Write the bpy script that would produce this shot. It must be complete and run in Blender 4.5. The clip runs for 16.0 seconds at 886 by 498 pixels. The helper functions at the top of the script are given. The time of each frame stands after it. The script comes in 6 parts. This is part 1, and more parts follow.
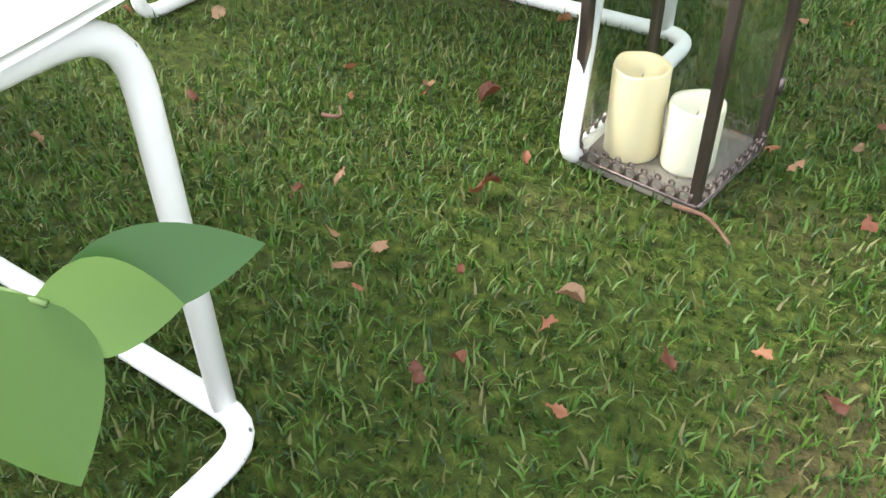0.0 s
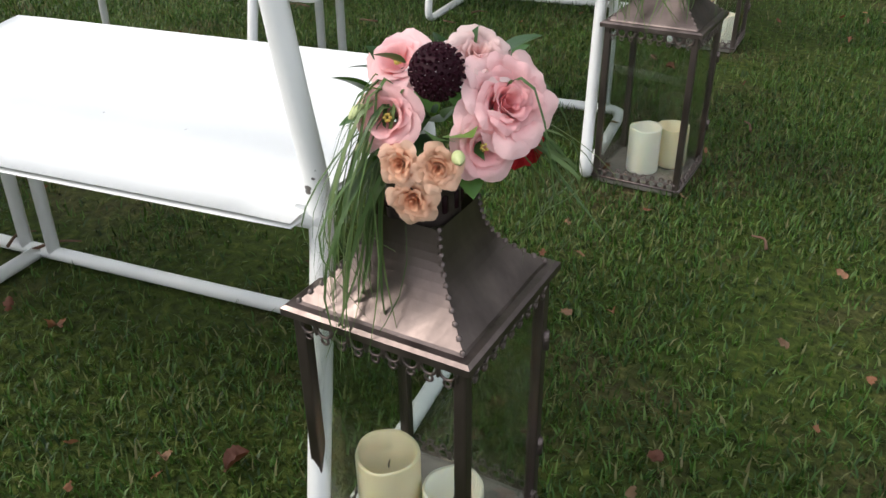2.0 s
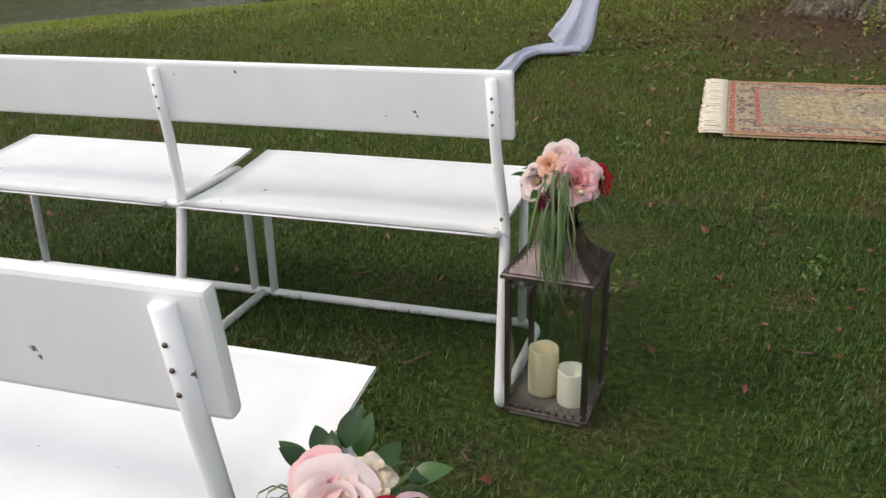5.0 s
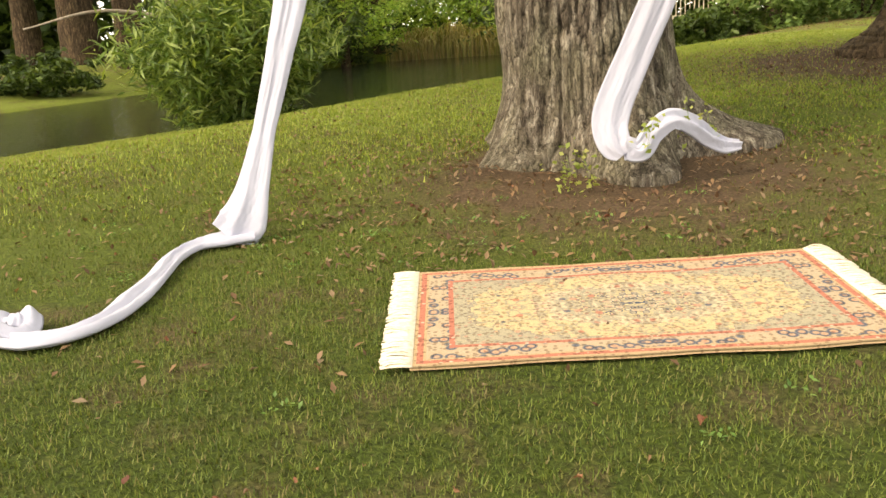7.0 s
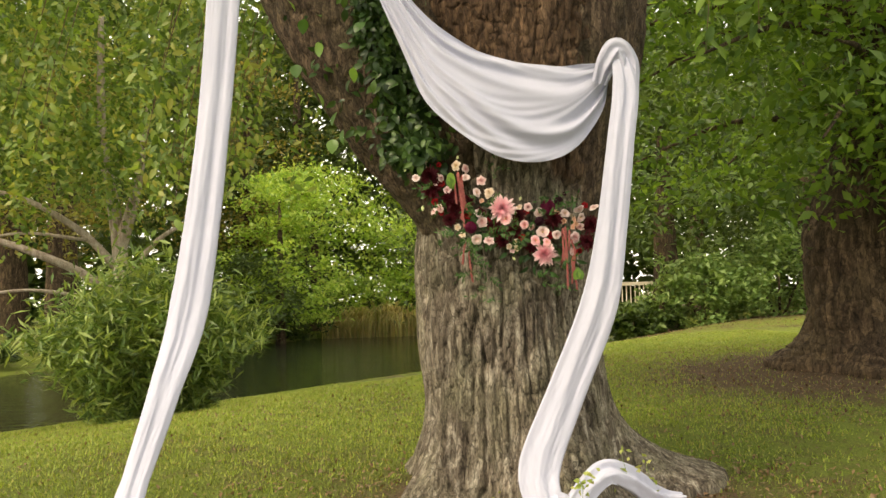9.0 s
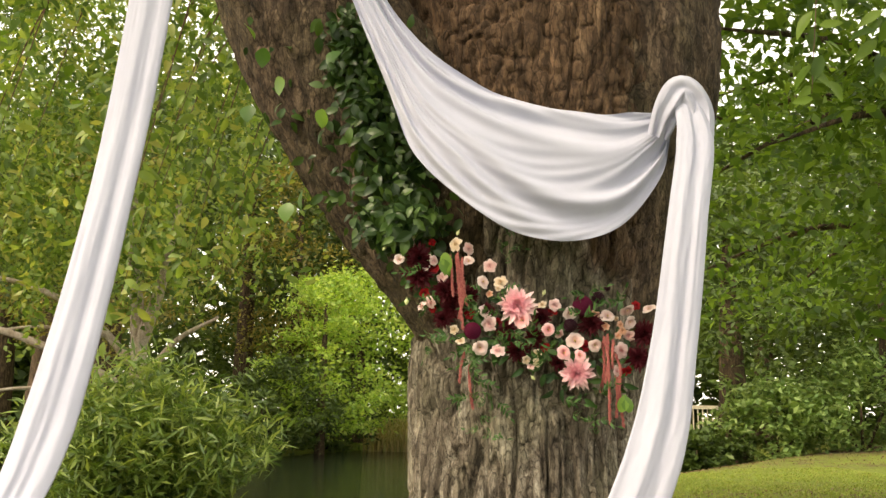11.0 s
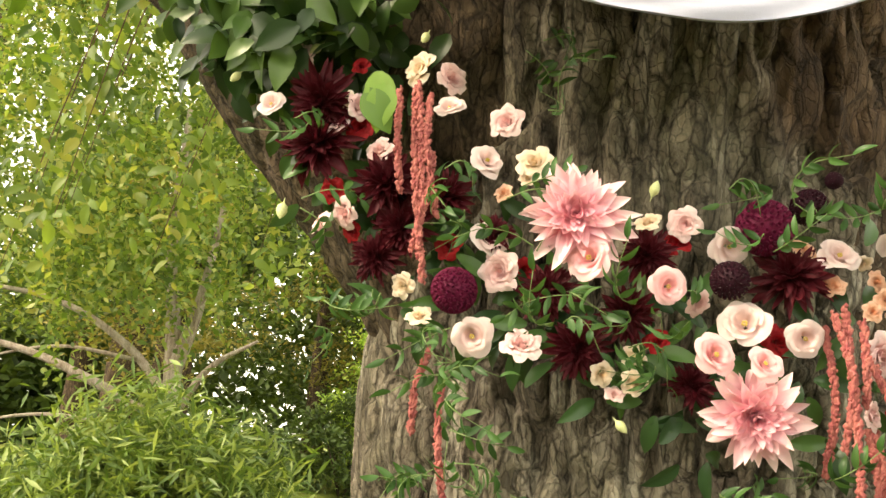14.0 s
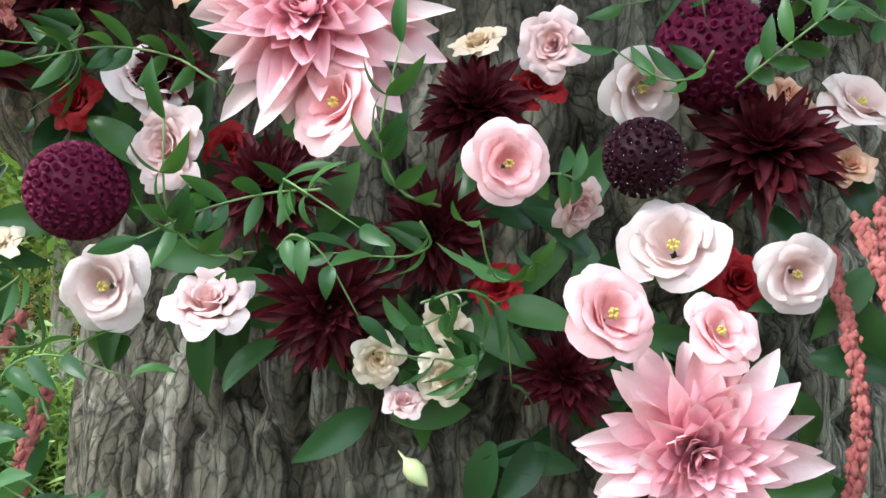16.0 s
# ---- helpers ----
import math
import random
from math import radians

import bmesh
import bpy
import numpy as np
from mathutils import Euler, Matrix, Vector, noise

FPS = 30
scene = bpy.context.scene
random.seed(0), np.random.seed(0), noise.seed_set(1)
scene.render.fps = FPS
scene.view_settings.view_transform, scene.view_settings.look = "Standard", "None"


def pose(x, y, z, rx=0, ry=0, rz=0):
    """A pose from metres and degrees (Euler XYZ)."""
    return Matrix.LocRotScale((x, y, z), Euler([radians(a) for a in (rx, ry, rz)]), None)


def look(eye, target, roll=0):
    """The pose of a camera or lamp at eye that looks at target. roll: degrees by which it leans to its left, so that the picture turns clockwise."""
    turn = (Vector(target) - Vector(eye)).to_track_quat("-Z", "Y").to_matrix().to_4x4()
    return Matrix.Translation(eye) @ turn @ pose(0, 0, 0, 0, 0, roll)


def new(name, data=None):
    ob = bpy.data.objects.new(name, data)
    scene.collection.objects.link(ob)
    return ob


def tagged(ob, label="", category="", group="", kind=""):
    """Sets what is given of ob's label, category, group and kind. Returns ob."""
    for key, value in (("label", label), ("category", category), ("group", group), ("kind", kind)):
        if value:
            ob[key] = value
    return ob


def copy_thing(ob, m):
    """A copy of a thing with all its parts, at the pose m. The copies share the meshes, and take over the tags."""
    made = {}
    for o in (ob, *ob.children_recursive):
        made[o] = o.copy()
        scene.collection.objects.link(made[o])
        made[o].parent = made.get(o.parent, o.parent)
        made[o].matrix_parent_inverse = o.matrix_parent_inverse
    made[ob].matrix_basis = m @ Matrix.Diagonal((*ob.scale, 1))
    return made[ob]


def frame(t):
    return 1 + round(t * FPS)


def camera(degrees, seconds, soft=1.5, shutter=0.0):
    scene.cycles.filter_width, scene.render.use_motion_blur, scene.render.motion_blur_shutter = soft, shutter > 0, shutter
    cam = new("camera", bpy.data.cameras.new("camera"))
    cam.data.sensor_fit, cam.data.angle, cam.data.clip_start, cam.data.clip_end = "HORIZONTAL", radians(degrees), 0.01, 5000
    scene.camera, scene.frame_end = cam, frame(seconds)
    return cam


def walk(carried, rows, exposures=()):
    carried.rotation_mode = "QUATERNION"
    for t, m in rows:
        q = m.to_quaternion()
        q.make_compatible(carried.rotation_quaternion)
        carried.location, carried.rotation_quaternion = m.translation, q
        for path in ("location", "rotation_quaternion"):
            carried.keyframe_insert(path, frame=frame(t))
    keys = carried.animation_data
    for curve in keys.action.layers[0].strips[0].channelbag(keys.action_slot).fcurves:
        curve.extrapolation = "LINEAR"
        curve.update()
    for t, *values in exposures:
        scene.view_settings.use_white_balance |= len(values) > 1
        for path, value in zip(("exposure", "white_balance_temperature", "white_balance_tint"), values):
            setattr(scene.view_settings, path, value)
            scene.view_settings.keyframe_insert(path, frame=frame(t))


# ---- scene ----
cam = camera(56.1, 16.0)

PATH = [
    (0, (0.414, 0.418, 0.662), (-0.482, 1.664, -0.621), -1.7),
    (0.5, (0.402, 0.519, 0.715), (-0.385, 1.918, -0.477), -1.5),
    (1, (0.394, 0.621, 0.762), (-0.324, 2.104, -0.372), -1.6),
    (1.5, (0.383, 0.686, 0.783), (-0.289, 2.231, -0.294), -1.2),
    (2, (0.400, 0.728, 0.834), (-0.265, 2.322, -0.168), -0.9),
    (2.5, (0.436, 0.839, 0.878), (-0.276, 2.467, -0.04), -1.0),
    (3, (0.461, 0.996, 0.92), (-0.278, 2.65, 0.072), -0.7),
    (3.2, (0.467, 1.055, 0.933), (-0.271, 2.718, 0.101), -1.0),
    (5.3, (0.48, 2.104, 1.159), (-0.051, 3.893, 0.439), -1.9),
    (5.5, (0.491, 2.221, 1.182), (0.007, 4.033, 0.487), -2.2),
    (6, (0.571, 2.54, 1.232), (0.188, 4.397, 0.595), -1.9),
    (6.5, (0.652, 2.863, 1.275), (0.431, 4.763, 0.691), -2.5),
    (7, (0.731, 3.166, 1.345), (0.699, 5.098, 0.831), -3.3),
    (7.5, (0.852, 3.378, 1.443), (0.875, 5.333, 1.024), -2.0),
    (8, (0.915, 3.45, 1.551), (0.946, 5.429, 1.26), -1.1),
    (8.5, (0.907, 3.574, 1.635), (1.04, 5.568, 1.547), 0.4),
    (9, (0.906, 3.797, 1.712), (1.048, 5.788, 1.833), -1.3),
    (9.2, (0.931, 3.899, 1.716), (1.06, 5.885, 1.912), -1.7),
    (11.3, (1.344, 5.574, 1.807), (1.341, 7.532, 2.213), 1.4),
    (11.5, (1.356, 5.757, 1.792), (1.393, 7.712, 2.212), 0.9),
    (12, (1.437, 6.21, 1.794), (1.453, 8.185, 2.109), 1.2),
    (12.5, (1.5, 6.628, 1.805), (1.533, 8.604, 2.115), 1.9),
    (13, (1.527, 7.045, 1.817), (1.58, 9.013, 2.17), 1.2),
    (13.5, (1.604, 7.434, 1.854), (1.491, 9.387, 2.272), 2.1),
    (14, (1.59, 7.739, 1.909), (1.38, 9.672, 2.379), 3.6),
    (14.5, (1.559, 8.009, 1.983), (1.337, 9.921, 2.524), 2.1),
    (15, (1.63, 8.181, 2.007), (1.359, 10.098, 2.508), 3.4),
    (15.5, (1.718, 8.333, 2.013), (1.467, 10.274, 2.428), 3.1),
    (16, (1.763, 8.463, 2.013), (1.742, 10.431, 2.372), 1.4),
]

EXPO = [
    (0, 1.0, 6500, 10), (0.8, 0.88, 6500, 10), (1.5, 0.2, 6400, 10), (2.5, -0.95, 6400, 14), (3.2, -1.4, 6500, 15), (5.3, -0.6, 6500, 15), (6, -0.45, 6600, 14),
    (6.6, 0.1, 7600, 13), (7, 0.42, 8400, 14), (8, 0.22, 8400, 12), (9, 0.28, 8400, 12), (12, 0.5, 8500, 12), (13.5, 0.8, 8800, 12), (14, 1.05, 8500, 11), (14.4, 1.15, 6600, 5), (14.8, 1.08, 5900, 3), (16, 0.92, 5600, 4),
]
walk(cam, [(t, look(e, g, r)) for t, e, g, r in PATH], EXPO)

# ---- world and sun: soft, thinly clouded daylight ----
SUN_EL, SUN_AZ = 44.0, 240.0
world = bpy.data.worlds.new("sky")
scene.world = world
world.use_nodes = True
wn, wl = world.node_tree.nodes, world.node_tree.links
sky = wn.new("ShaderNodeTexSky")
sky.sky_type = "NISHITA"
sky.sun_disc = False
sky.sun_elevation, sky.sun_rotation = radians(SUN_EL), radians(SUN_AZ)
sky.air_density, sky.dust_density, sky.ozone_density = 1.0, 4.0, 1.0
cloud = wn.new("ShaderNodeMixRGB")
cloud.inputs[0].default_value = 0.65
cloud.inputs[2].default_value = (9.0, 9.2, 9.4, 1)
wl.new(sky.outputs[0], cloud.inputs[1])
wl.new(cloud.outputs[0], wn["Background"].inputs[0])
wn["Background"].inputs[1].default_value = 0.25

sun = new("sun", bpy.data.lights.new("sun", "SUN"))
sun.data.energy, sun.data.angle, sun.data.color = 2.0, radians(14), (1.0, 0.94, 0.84)
el, az = radians(SUN_EL), radians(SUN_AZ)
sun.matrix_world = look((0, 0, 30), (-math.sin(az) * math.cos(el), -math.cos(az) * math.cos(el), 30 - math.sin(el)))

# ---- mesh helpers ----
rng = np.random.default_rng(7)


def mesh(name, V, F, mats, smooth=True, slots=None):
    """A mesh from arrays; F is an array of equal faces or a list of them."""
    V = np.asarray(V, dtype=np.float32)
    me = bpy.data.meshes.new(name)
    if isinstance(F, np.ndarray):
        k = F.shape[1]
        me.vertices.add(len(V))
        me.vertices.foreach_set("co", V.ravel())
        me.loops.add(F.size)
        me.loops.foreach_set("vertex_index", F.astype(np.int32).ravel())
        me.polygons.add(len(F))
        me.polygons.foreach_set("loop_start", np.arange(0, F.size, k, dtype=np.int32))
        me.polygons.foreach_set("loop_total", np.full(len(F), k, dtype=np.int32))
        me.update(calc_edges=True)
    else:
        me.from_pydata([tuple(map(float, v)) for v in V], [], [tuple(map(int, f)) for f in F])
    for m in (mats if isinstance(mats, (list, tuple)) else [mats]):
        me.materials.append(m)
    me.polygons.foreach_set("use_smooth", np.full(len(me.polygons), smooth, dtype=bool))
    if slots is not None:
        me.polygons.foreach_set("material_index", np.asarray(slots, dtype=np.int32))
    me.update()
    return me


def thing(name, m, label, category, group="", kind=""):
    ob = new(name)
    ob.empty_display_size = 0.05
    ob.matrix_basis = m
    return tagged(ob, label, category, group, kind)


def part(name, data, parent, label="", m=None):
    ob = new(name, data)
    ob.parent = parent
    if m is not None:
        ob.matrix_basis = m
    return tagged(ob, label) if label else ob


def join(pieces):
    """Joins (V, F) pairs with equal face size into one pair."""
    Vs, Fs, n = [], [], 0
    for V, F in pieces:
        Vs.append(np.asarray(V, float))
        Fs.append(np.asarray(F, int) + n)
        n += len(V)
    return np.concatenate(Vs), np.concatenate(Fs)


def grid_faces(nu, nv, wrap=False):
    """Quads of a grid of nu rows and nv columns, columns closed when wrap."""
    i = np.arange(nu - 1)[:, None]
    j = np.arange(nv if wrap else nv - 1)[None, :]
    k = (j + 1) % nv
    return np.stack([i * nv + j, i * nv + k, (i + 1) * nv + k, (i + 1) * nv + j], -1).reshape(-1, 4)


def smooth_path(P, n):
    """Catmull-Rom through the points P, n samples."""
    P = np.asarray(P, float)
    Q = np.vstack([2 * P[0] - P[1], P, 2 * P[-1] - P[-2]])
    t = np.linspace(0, len(P) - 1 - 1e-9, n)
    i = t.astype(int)
    f = (t - i)[:, None]
    a, b, c, d = Q[i], Q[i + 1], Q[i + 2], Q[i + 3]
    return 0.5 * (2 * b + (c - a) * f + (2 * a - 5 * b + 4 * c - d) * f ** 2 + (3 * b - a - 3 * c + d) * f ** 3)


def rounded(P, r, steps=5):
    """A polyline with its inner corners rounded."""
    P = [np.asarray(p, float) for p in P]
    out = [P[0]]
    for a, b, c in zip(P, P[1:], P[2:]):
        u, w = a - b, c - b
        q = min(r, np.linalg.norm(u) * 0.49, np.linalg.norm(w) * 0.49)
        s, e = b + u / np.linalg.norm(u) * q, b + w / np.linalg.norm(w) * q
        for t in np.linspace(0, 1, steps):
            out.append((1 - t) ** 2 * s + 2 * t * (1 - t) * b + t * t * e)
    out.append(P[-1])
    return np.array(out)


def tube(P, r, n=10, cap=True):
    """A tube along P with radius r (number or array); quads, ends drawn in."""
    P = np.asarray(P, float)
    r = np.broadcast_to(np.asarray(r, float), (len(P),)).copy()
    if cap:
        P = np.vstack([P[:1], P, P[-1:]])
        r = np.concatenate([[r[0] * 0.02], r, [r[-1] * 0.02]])
    T = np.gradient(P, axis=0)
    T[0], T[-1] = P[min(2, len(P) - 1)] - P[0], P[-1] - P[max(-3, -len(P))]
    T /= np.linalg.norm(T, axis=1)[:, None] + 1e-12
    up = np.array([0.0, 0, 1]) if abs(T[0, 2]) < 0.9 else np.array([1.0, 0, 0])
    N = []
    u = np.cross(T[0], up)
    for t in T:
        u = u - t * (u @ t)
        u /= np.linalg.norm(u) + 1e-12
        N.append(u)
    N = np.array(N)
    B = np.cross(T, N)
    a = np.linspace(0, 2 * np.pi, n, endpoint=False)
    V = P[:, None] + r[:, None, None] * (np.cos(a)[None, :, None] * N[:, None] + np.sin(a)[None, :, None] * B[:, None])
    return V.reshape(-1, 3), grid_faces(len(P), n, True)


def box(x0, x1, y0, y1, z0, z1, b=0.0):
    """A box whose edges are bevelled by b; quads and caps as one bmesh."""
    bm = bmesh.new()
    bmesh.ops.create_cube(bm, size=1.0)
    for v in bm.verts:
        v.co = Vector(((x0 + x1) / 2 + v.co.x * (x1 - x0), (y0 + y1) / 2 + v.co.y * (y1 - y0), (z0 + z1) / 2 + v.co.z * (z1 - z0)))
    if b:
        bmesh.ops.bevel(bm, geom=bm.edges[:], offset=b, segments=2, affect="EDGES", profile=0.6)
    V = np.array([v.co[:] for v in bm.verts])
    F = [[v.index for v in f.verts] for f in bm.faces]
    bm.free()
    return V, F


def lathe(profile, n=24):
    """Turns (radius, z) pairs about z."""
    a = np.linspace(0, 2 * np.pi, n, endpoint=False)
    pr = np.asarray(profile, float)
    V = np.stack([pr[:, 0][:, None] * np.cos(a), pr[:, 0][:, None] * np.sin(a), np.repeat(pr[:, 1][:, None], n, 1)], -1)
    return V.reshape(-1, 3), grid_faces(len(pr), n, True)


TABLE = rng.random((256, 256))


def vnoise(x, y, px=256):
    """Smooth value noise in the plane, repeating every px cells in x."""
    xi, yi = np.floor(x).astype(int), np.floor(y).astype(int)
    fx, fy = x - xi, y - yi
    fx, fy = fx * fx * (3 - 2 * fx), fy * fy * (3 - 2 * fy)
    x0, x1, y0, y1 = (xi % px) % 256, ((xi + 1) % px) % 256, yi % 256, (yi + 1) % 256
    return (TABLE[x0, y0] * (1 - fx) + TABLE[x1, y0] * fx) * (1 - fy) + (TABLE[x0, y1] * (1 - fx) + TABLE[x1, y1] * fx) * fy


def leaves(C, size, aspect=0.45, up=0.4, fold=0.25, down=None):
    """A cloud of pointed folded leaves at the places C."""
    n = len(C)
    d = rng.normal(size=(n, 3))
    d[:, 2] *= 0.6
    if down is not None:
        d[:, 2] -= down
    d /= np.linalg.norm(d, axis=1)[:, None]
    nn = rng.normal(size=(n, 3))
    nn[:, 2] += up * 3
    s = np.cross(d, nn)
    s /= np.linalg.norm(s, axis=1)[:, None] + 1e-9
    nn = np.cross(s, d)
    L = size * rng.uniform(0.65, 1.3, n)[:, None]
    W = L * aspect * 0.5
    V = np.stack([C - d * L * 0.5, C - d * L * 0.05 + s * W + nn * W * fold, C + d * L * 0.5 - nn * L * 0.08, C - d * L * 0.05 - s * W + nn * W * fold], 1)
    i = np.arange(n)[:, None] * 4
    F = np.concatenate([i + [[0, 1, 2]], i + [[0, 2, 3]]], 1).reshape(-1, 3)
    return V.reshape(-1, 3), F


def blade_leaf(L, W, bend=0.3, fold=0.25, nu=7):
    """One leaf of its own along +x, with a folded midrib and a bent tip."""
    u = np.linspace(0, 1, nu)
    w = W * np.sin(np.pi * np.clip(u * 0.97 + 0.03, 0, 1) ** 0.8) ** 0.9
    x = L * np.sin(u * (bend + 1e-3)) / (bend + 1e-3)
    z = -L * (1 - np.cos(u * bend)) / (bend + 1e-3)
    V = []
    for k in range(nu):
        for v in (-1, -0.5, 0, 0.5, 1):
            V.append((x[k], v * w[k], z[k] + abs(v) * w[k] * fold))
    return np.array(V), grid_faces(nu, 5)


def leaf_spray(C, size, width, down=0.5, nu=5):
    """Leaves with curved blades at the places C, for foliage seen close."""
    V0, F0 = blade_leaf(1.0, width, 0.7, 0.22, nu)
    n = len(C)
    d = rng.normal(size=(n, 3))
    d[:, 2] = d[:, 2] * 0.6 - down
    d[:, 1] *= 0.6
    d /= np.linalg.norm(d, axis=1)[:, None]
    nn = rng.normal(size=(n, 3)) * 0.5 + (0, -1.0, 0.3)
    s = np.cross(nn, d)
    s /= np.linalg.norm(s, axis=1)[:, None] + 1e-9
    nn = np.cross(d, s)
    L = (size * rng.uniform(0.6, 1.3, n))[:, None, None]
    V = C[:, None] + L * (V0[None, :, :1] * d[:, None] + V0[None, :, 1:2] * s[:, None] + V0[None, :, 2:] * nn[:, None])
    F = (np.arange(n) * len(V0))[:, None, None] + F0[None]
    return V.reshape(-1, 3), F.reshape(-1, 4)


# ---- materials ----
def nodes_of(name):
    m = bpy.data.materials.new(name)
    m.use_nodes = True
    n = m.node_tree.nodes
    return m, n, m.node_tree.links, n["Principled BSDF"]


def ramp(n, l, fac, stops, mode="LINEAR"):
    r = n.new("ShaderNodeValToRGB")
    r.color_ramp.interpolation = mode
    e = r.color_ramp.elements
    while len(e) < len(stops):
        e.new(0.5)
    for q, (p, c) in zip(e, stops):
        q.position, q.color = p, (*c, 1)
    l.new(fac, r.inputs[0])
    return r.outputs[0]


def noise_of(n, l, scale, detail=4, squash=(1, 1, 1), rough=0.55):
    c = n.new("ShaderNodeTexCoord")
    mp = n.new("ShaderNodeMapping")
    mp.inputs["Scale"].default_value = squash
    t = n.new("ShaderNodeTexNoise")
    t.inputs["Scale"].default_value, t.inputs["Detail"].default_value, t.inputs["Roughness"].default_value = scale, detail, rough
    l.new(c.outputs["Object"], mp.inputs[0])
    l.new(mp.outputs[0], t.inputs["Vector"])
    return t.outputs["Fac"]


def mixc(n, l, fac, a, b, mode="MIX"):
    x = n.new("ShaderNodeMixRGB")
    x.blend_type = mode
    for s, v in zip(x.inputs, (fac, a, b)):
        if isinstance(v, (int, float)):
            s.default_value = v
        elif isinstance(v, tuple):
            s.default_value = (*v, 1)
        else:
            l.new(v, s)
    return x.outputs[0]


def bump_of(n, l, p, h, strength, dist=0.01):
    b = n.new("ShaderNodeBump")
    b.inputs["Strength"].default_value, b.inputs["Distance"].default_value = strength, dist
    l.new(h, b.inputs["Height"])
    l.new(b.outputs[0], p.inputs["Normal"])


def surface(name, c1, c2, scale=8, rough=0.6, bump=0.2, bscale=60, metal=0.0, squash=(1, 1, 1), spots=None, spot_at=0.68, dist=0.005, rough2=None):
    m, n, l, p = nodes_of(name)
    a = noise_of(n, l, scale, 5, squash)
    col = ramp(n, l, a, [(0.3, c1), (0.7, c2)])
    if spots:
        s = noise_of(n, l, scale * 4.3, 3)
        f = ramp(n, l, s, [(spot_at, (0, 0, 0)), (spot_at + 0.02, (1, 1, 1))])
        col = mixc(n, l, f, col, spots)
    l.new(col, p.inputs["Base Color"])
    p.inputs["Metallic"].default_value = metal
    r2 = noise_of(n, l, scale * 2.1, 4, squash)
    l.new(ramp(n, l, r2, [(0.3, (rough,) * 3), (0.7, (rough2 or rough * 1.25,) * 3)]), p.inputs["Roughness"])
    if bump:
        bump_of(n, l, p, noise_of(n, l, bscale, 6, squash), bump, dist)
    return m


def leaf_mat(name, cols, trans=0.35, rough=0.45, island=True, vein=0):
    """Leaves that let light through; each one has a tint of its own."""
    m, n, l, p = nodes_of(name)
    g = n.new("ShaderNodeNewGeometry") if island else n.new("ShaderNodeObjectInfo")
    k = len(cols) - 1
    col = ramp(n, l, g.outputs["Random Per Island" if island else "Random"], [(i / k, c) for i, c in enumerate(cols)])
    col = mixc(n, l, 0.5, col, ramp(n, l, noise_of(n, l, 3.0, 3), [(0.3, (0.6, 0.6, 0.6)), (0.7, (1.3, 1.3, 1.2))]), "MULTIPLY")
    l.new(col, p.inputs["Base Color"])
    p.inputs["Roughness"].default_value = rough
    p.inputs["Specular IOR Level"].default_value = 0.35
    t = n.new("ShaderNodeBsdfTranslucent")
    l.new(mixc(n, l, 1.0, col, (1.25, 1.15, 0.55), "MULTIPLY"), t.inputs[0])
    x = n.new("ShaderNodeMixShader")
    x.inputs[0].default_value = trans
    l.new(p.outputs[0], x.inputs[1])
    l.new(t.outputs[0], x.inputs[2])
    l.new(x.outputs[0], n["Material Output"].inputs[0])
    return m


def petal_mat(name, core, edge, span=0.5, tint=None):
    """Petals whose colour goes from the heart to the rim."""
    m, n, l, p = nodes_of(name)
    c = n.new("ShaderNodeTexCoord")
    v = n.new("ShaderNodeVectorMath")
    v.operation = "LENGTH"
    l.new(c.outputs["Object"], v.inputs[0])
    mm = n.new("ShaderNodeMath")
    mm.operation = "DIVIDE"
    l.new(v.outputs["Value"], mm.inputs[0])
    mm.inputs[1].default_value = span
    col = ramp(n, l, mm.outputs[0], [(0.1, core), (0.95, edge)])
    g = n.new("ShaderNodeNewGeometry")
    col = mixc(n, l, ramp(n, l, g.outputs["Random Per Island"], [(0, (0, 0, 0)), (1, (0.4,) * 3)]), col, tint or core)
    o = n.new("ShaderNodeObjectInfo")
    col = mixc(n, l, 1.0, col, ramp(n, l, o.outputs["Random"], [(0, (0.9, 0.86, 0.84)), (1, (1, 1, 1))]), "MULTIPLY")
    l.new(col, p.inputs["Base Color"])
    p.inputs["Roughness"].default_value = 0.55
    p.inputs["Specular IOR Level"].default_value = 0.25
    bump_of(n, l, p, noise_of(n, l, 24, 3, (1, 1, 0.3)), 0.15, 0.01)
    t = n.new("ShaderNodeBsdfTranslucent")
    l.new(col, t.inputs[0])
    x = n.new("ShaderNodeMixShader")
    x.inputs[0].default_value = 0.32
    l.new(p.outputs[0], x.inputs[1])
    l.new(t.outputs[0], x.inputs[2])
    l.new(x.outputs[0], n["Material Output"].inputs[0])
    return m


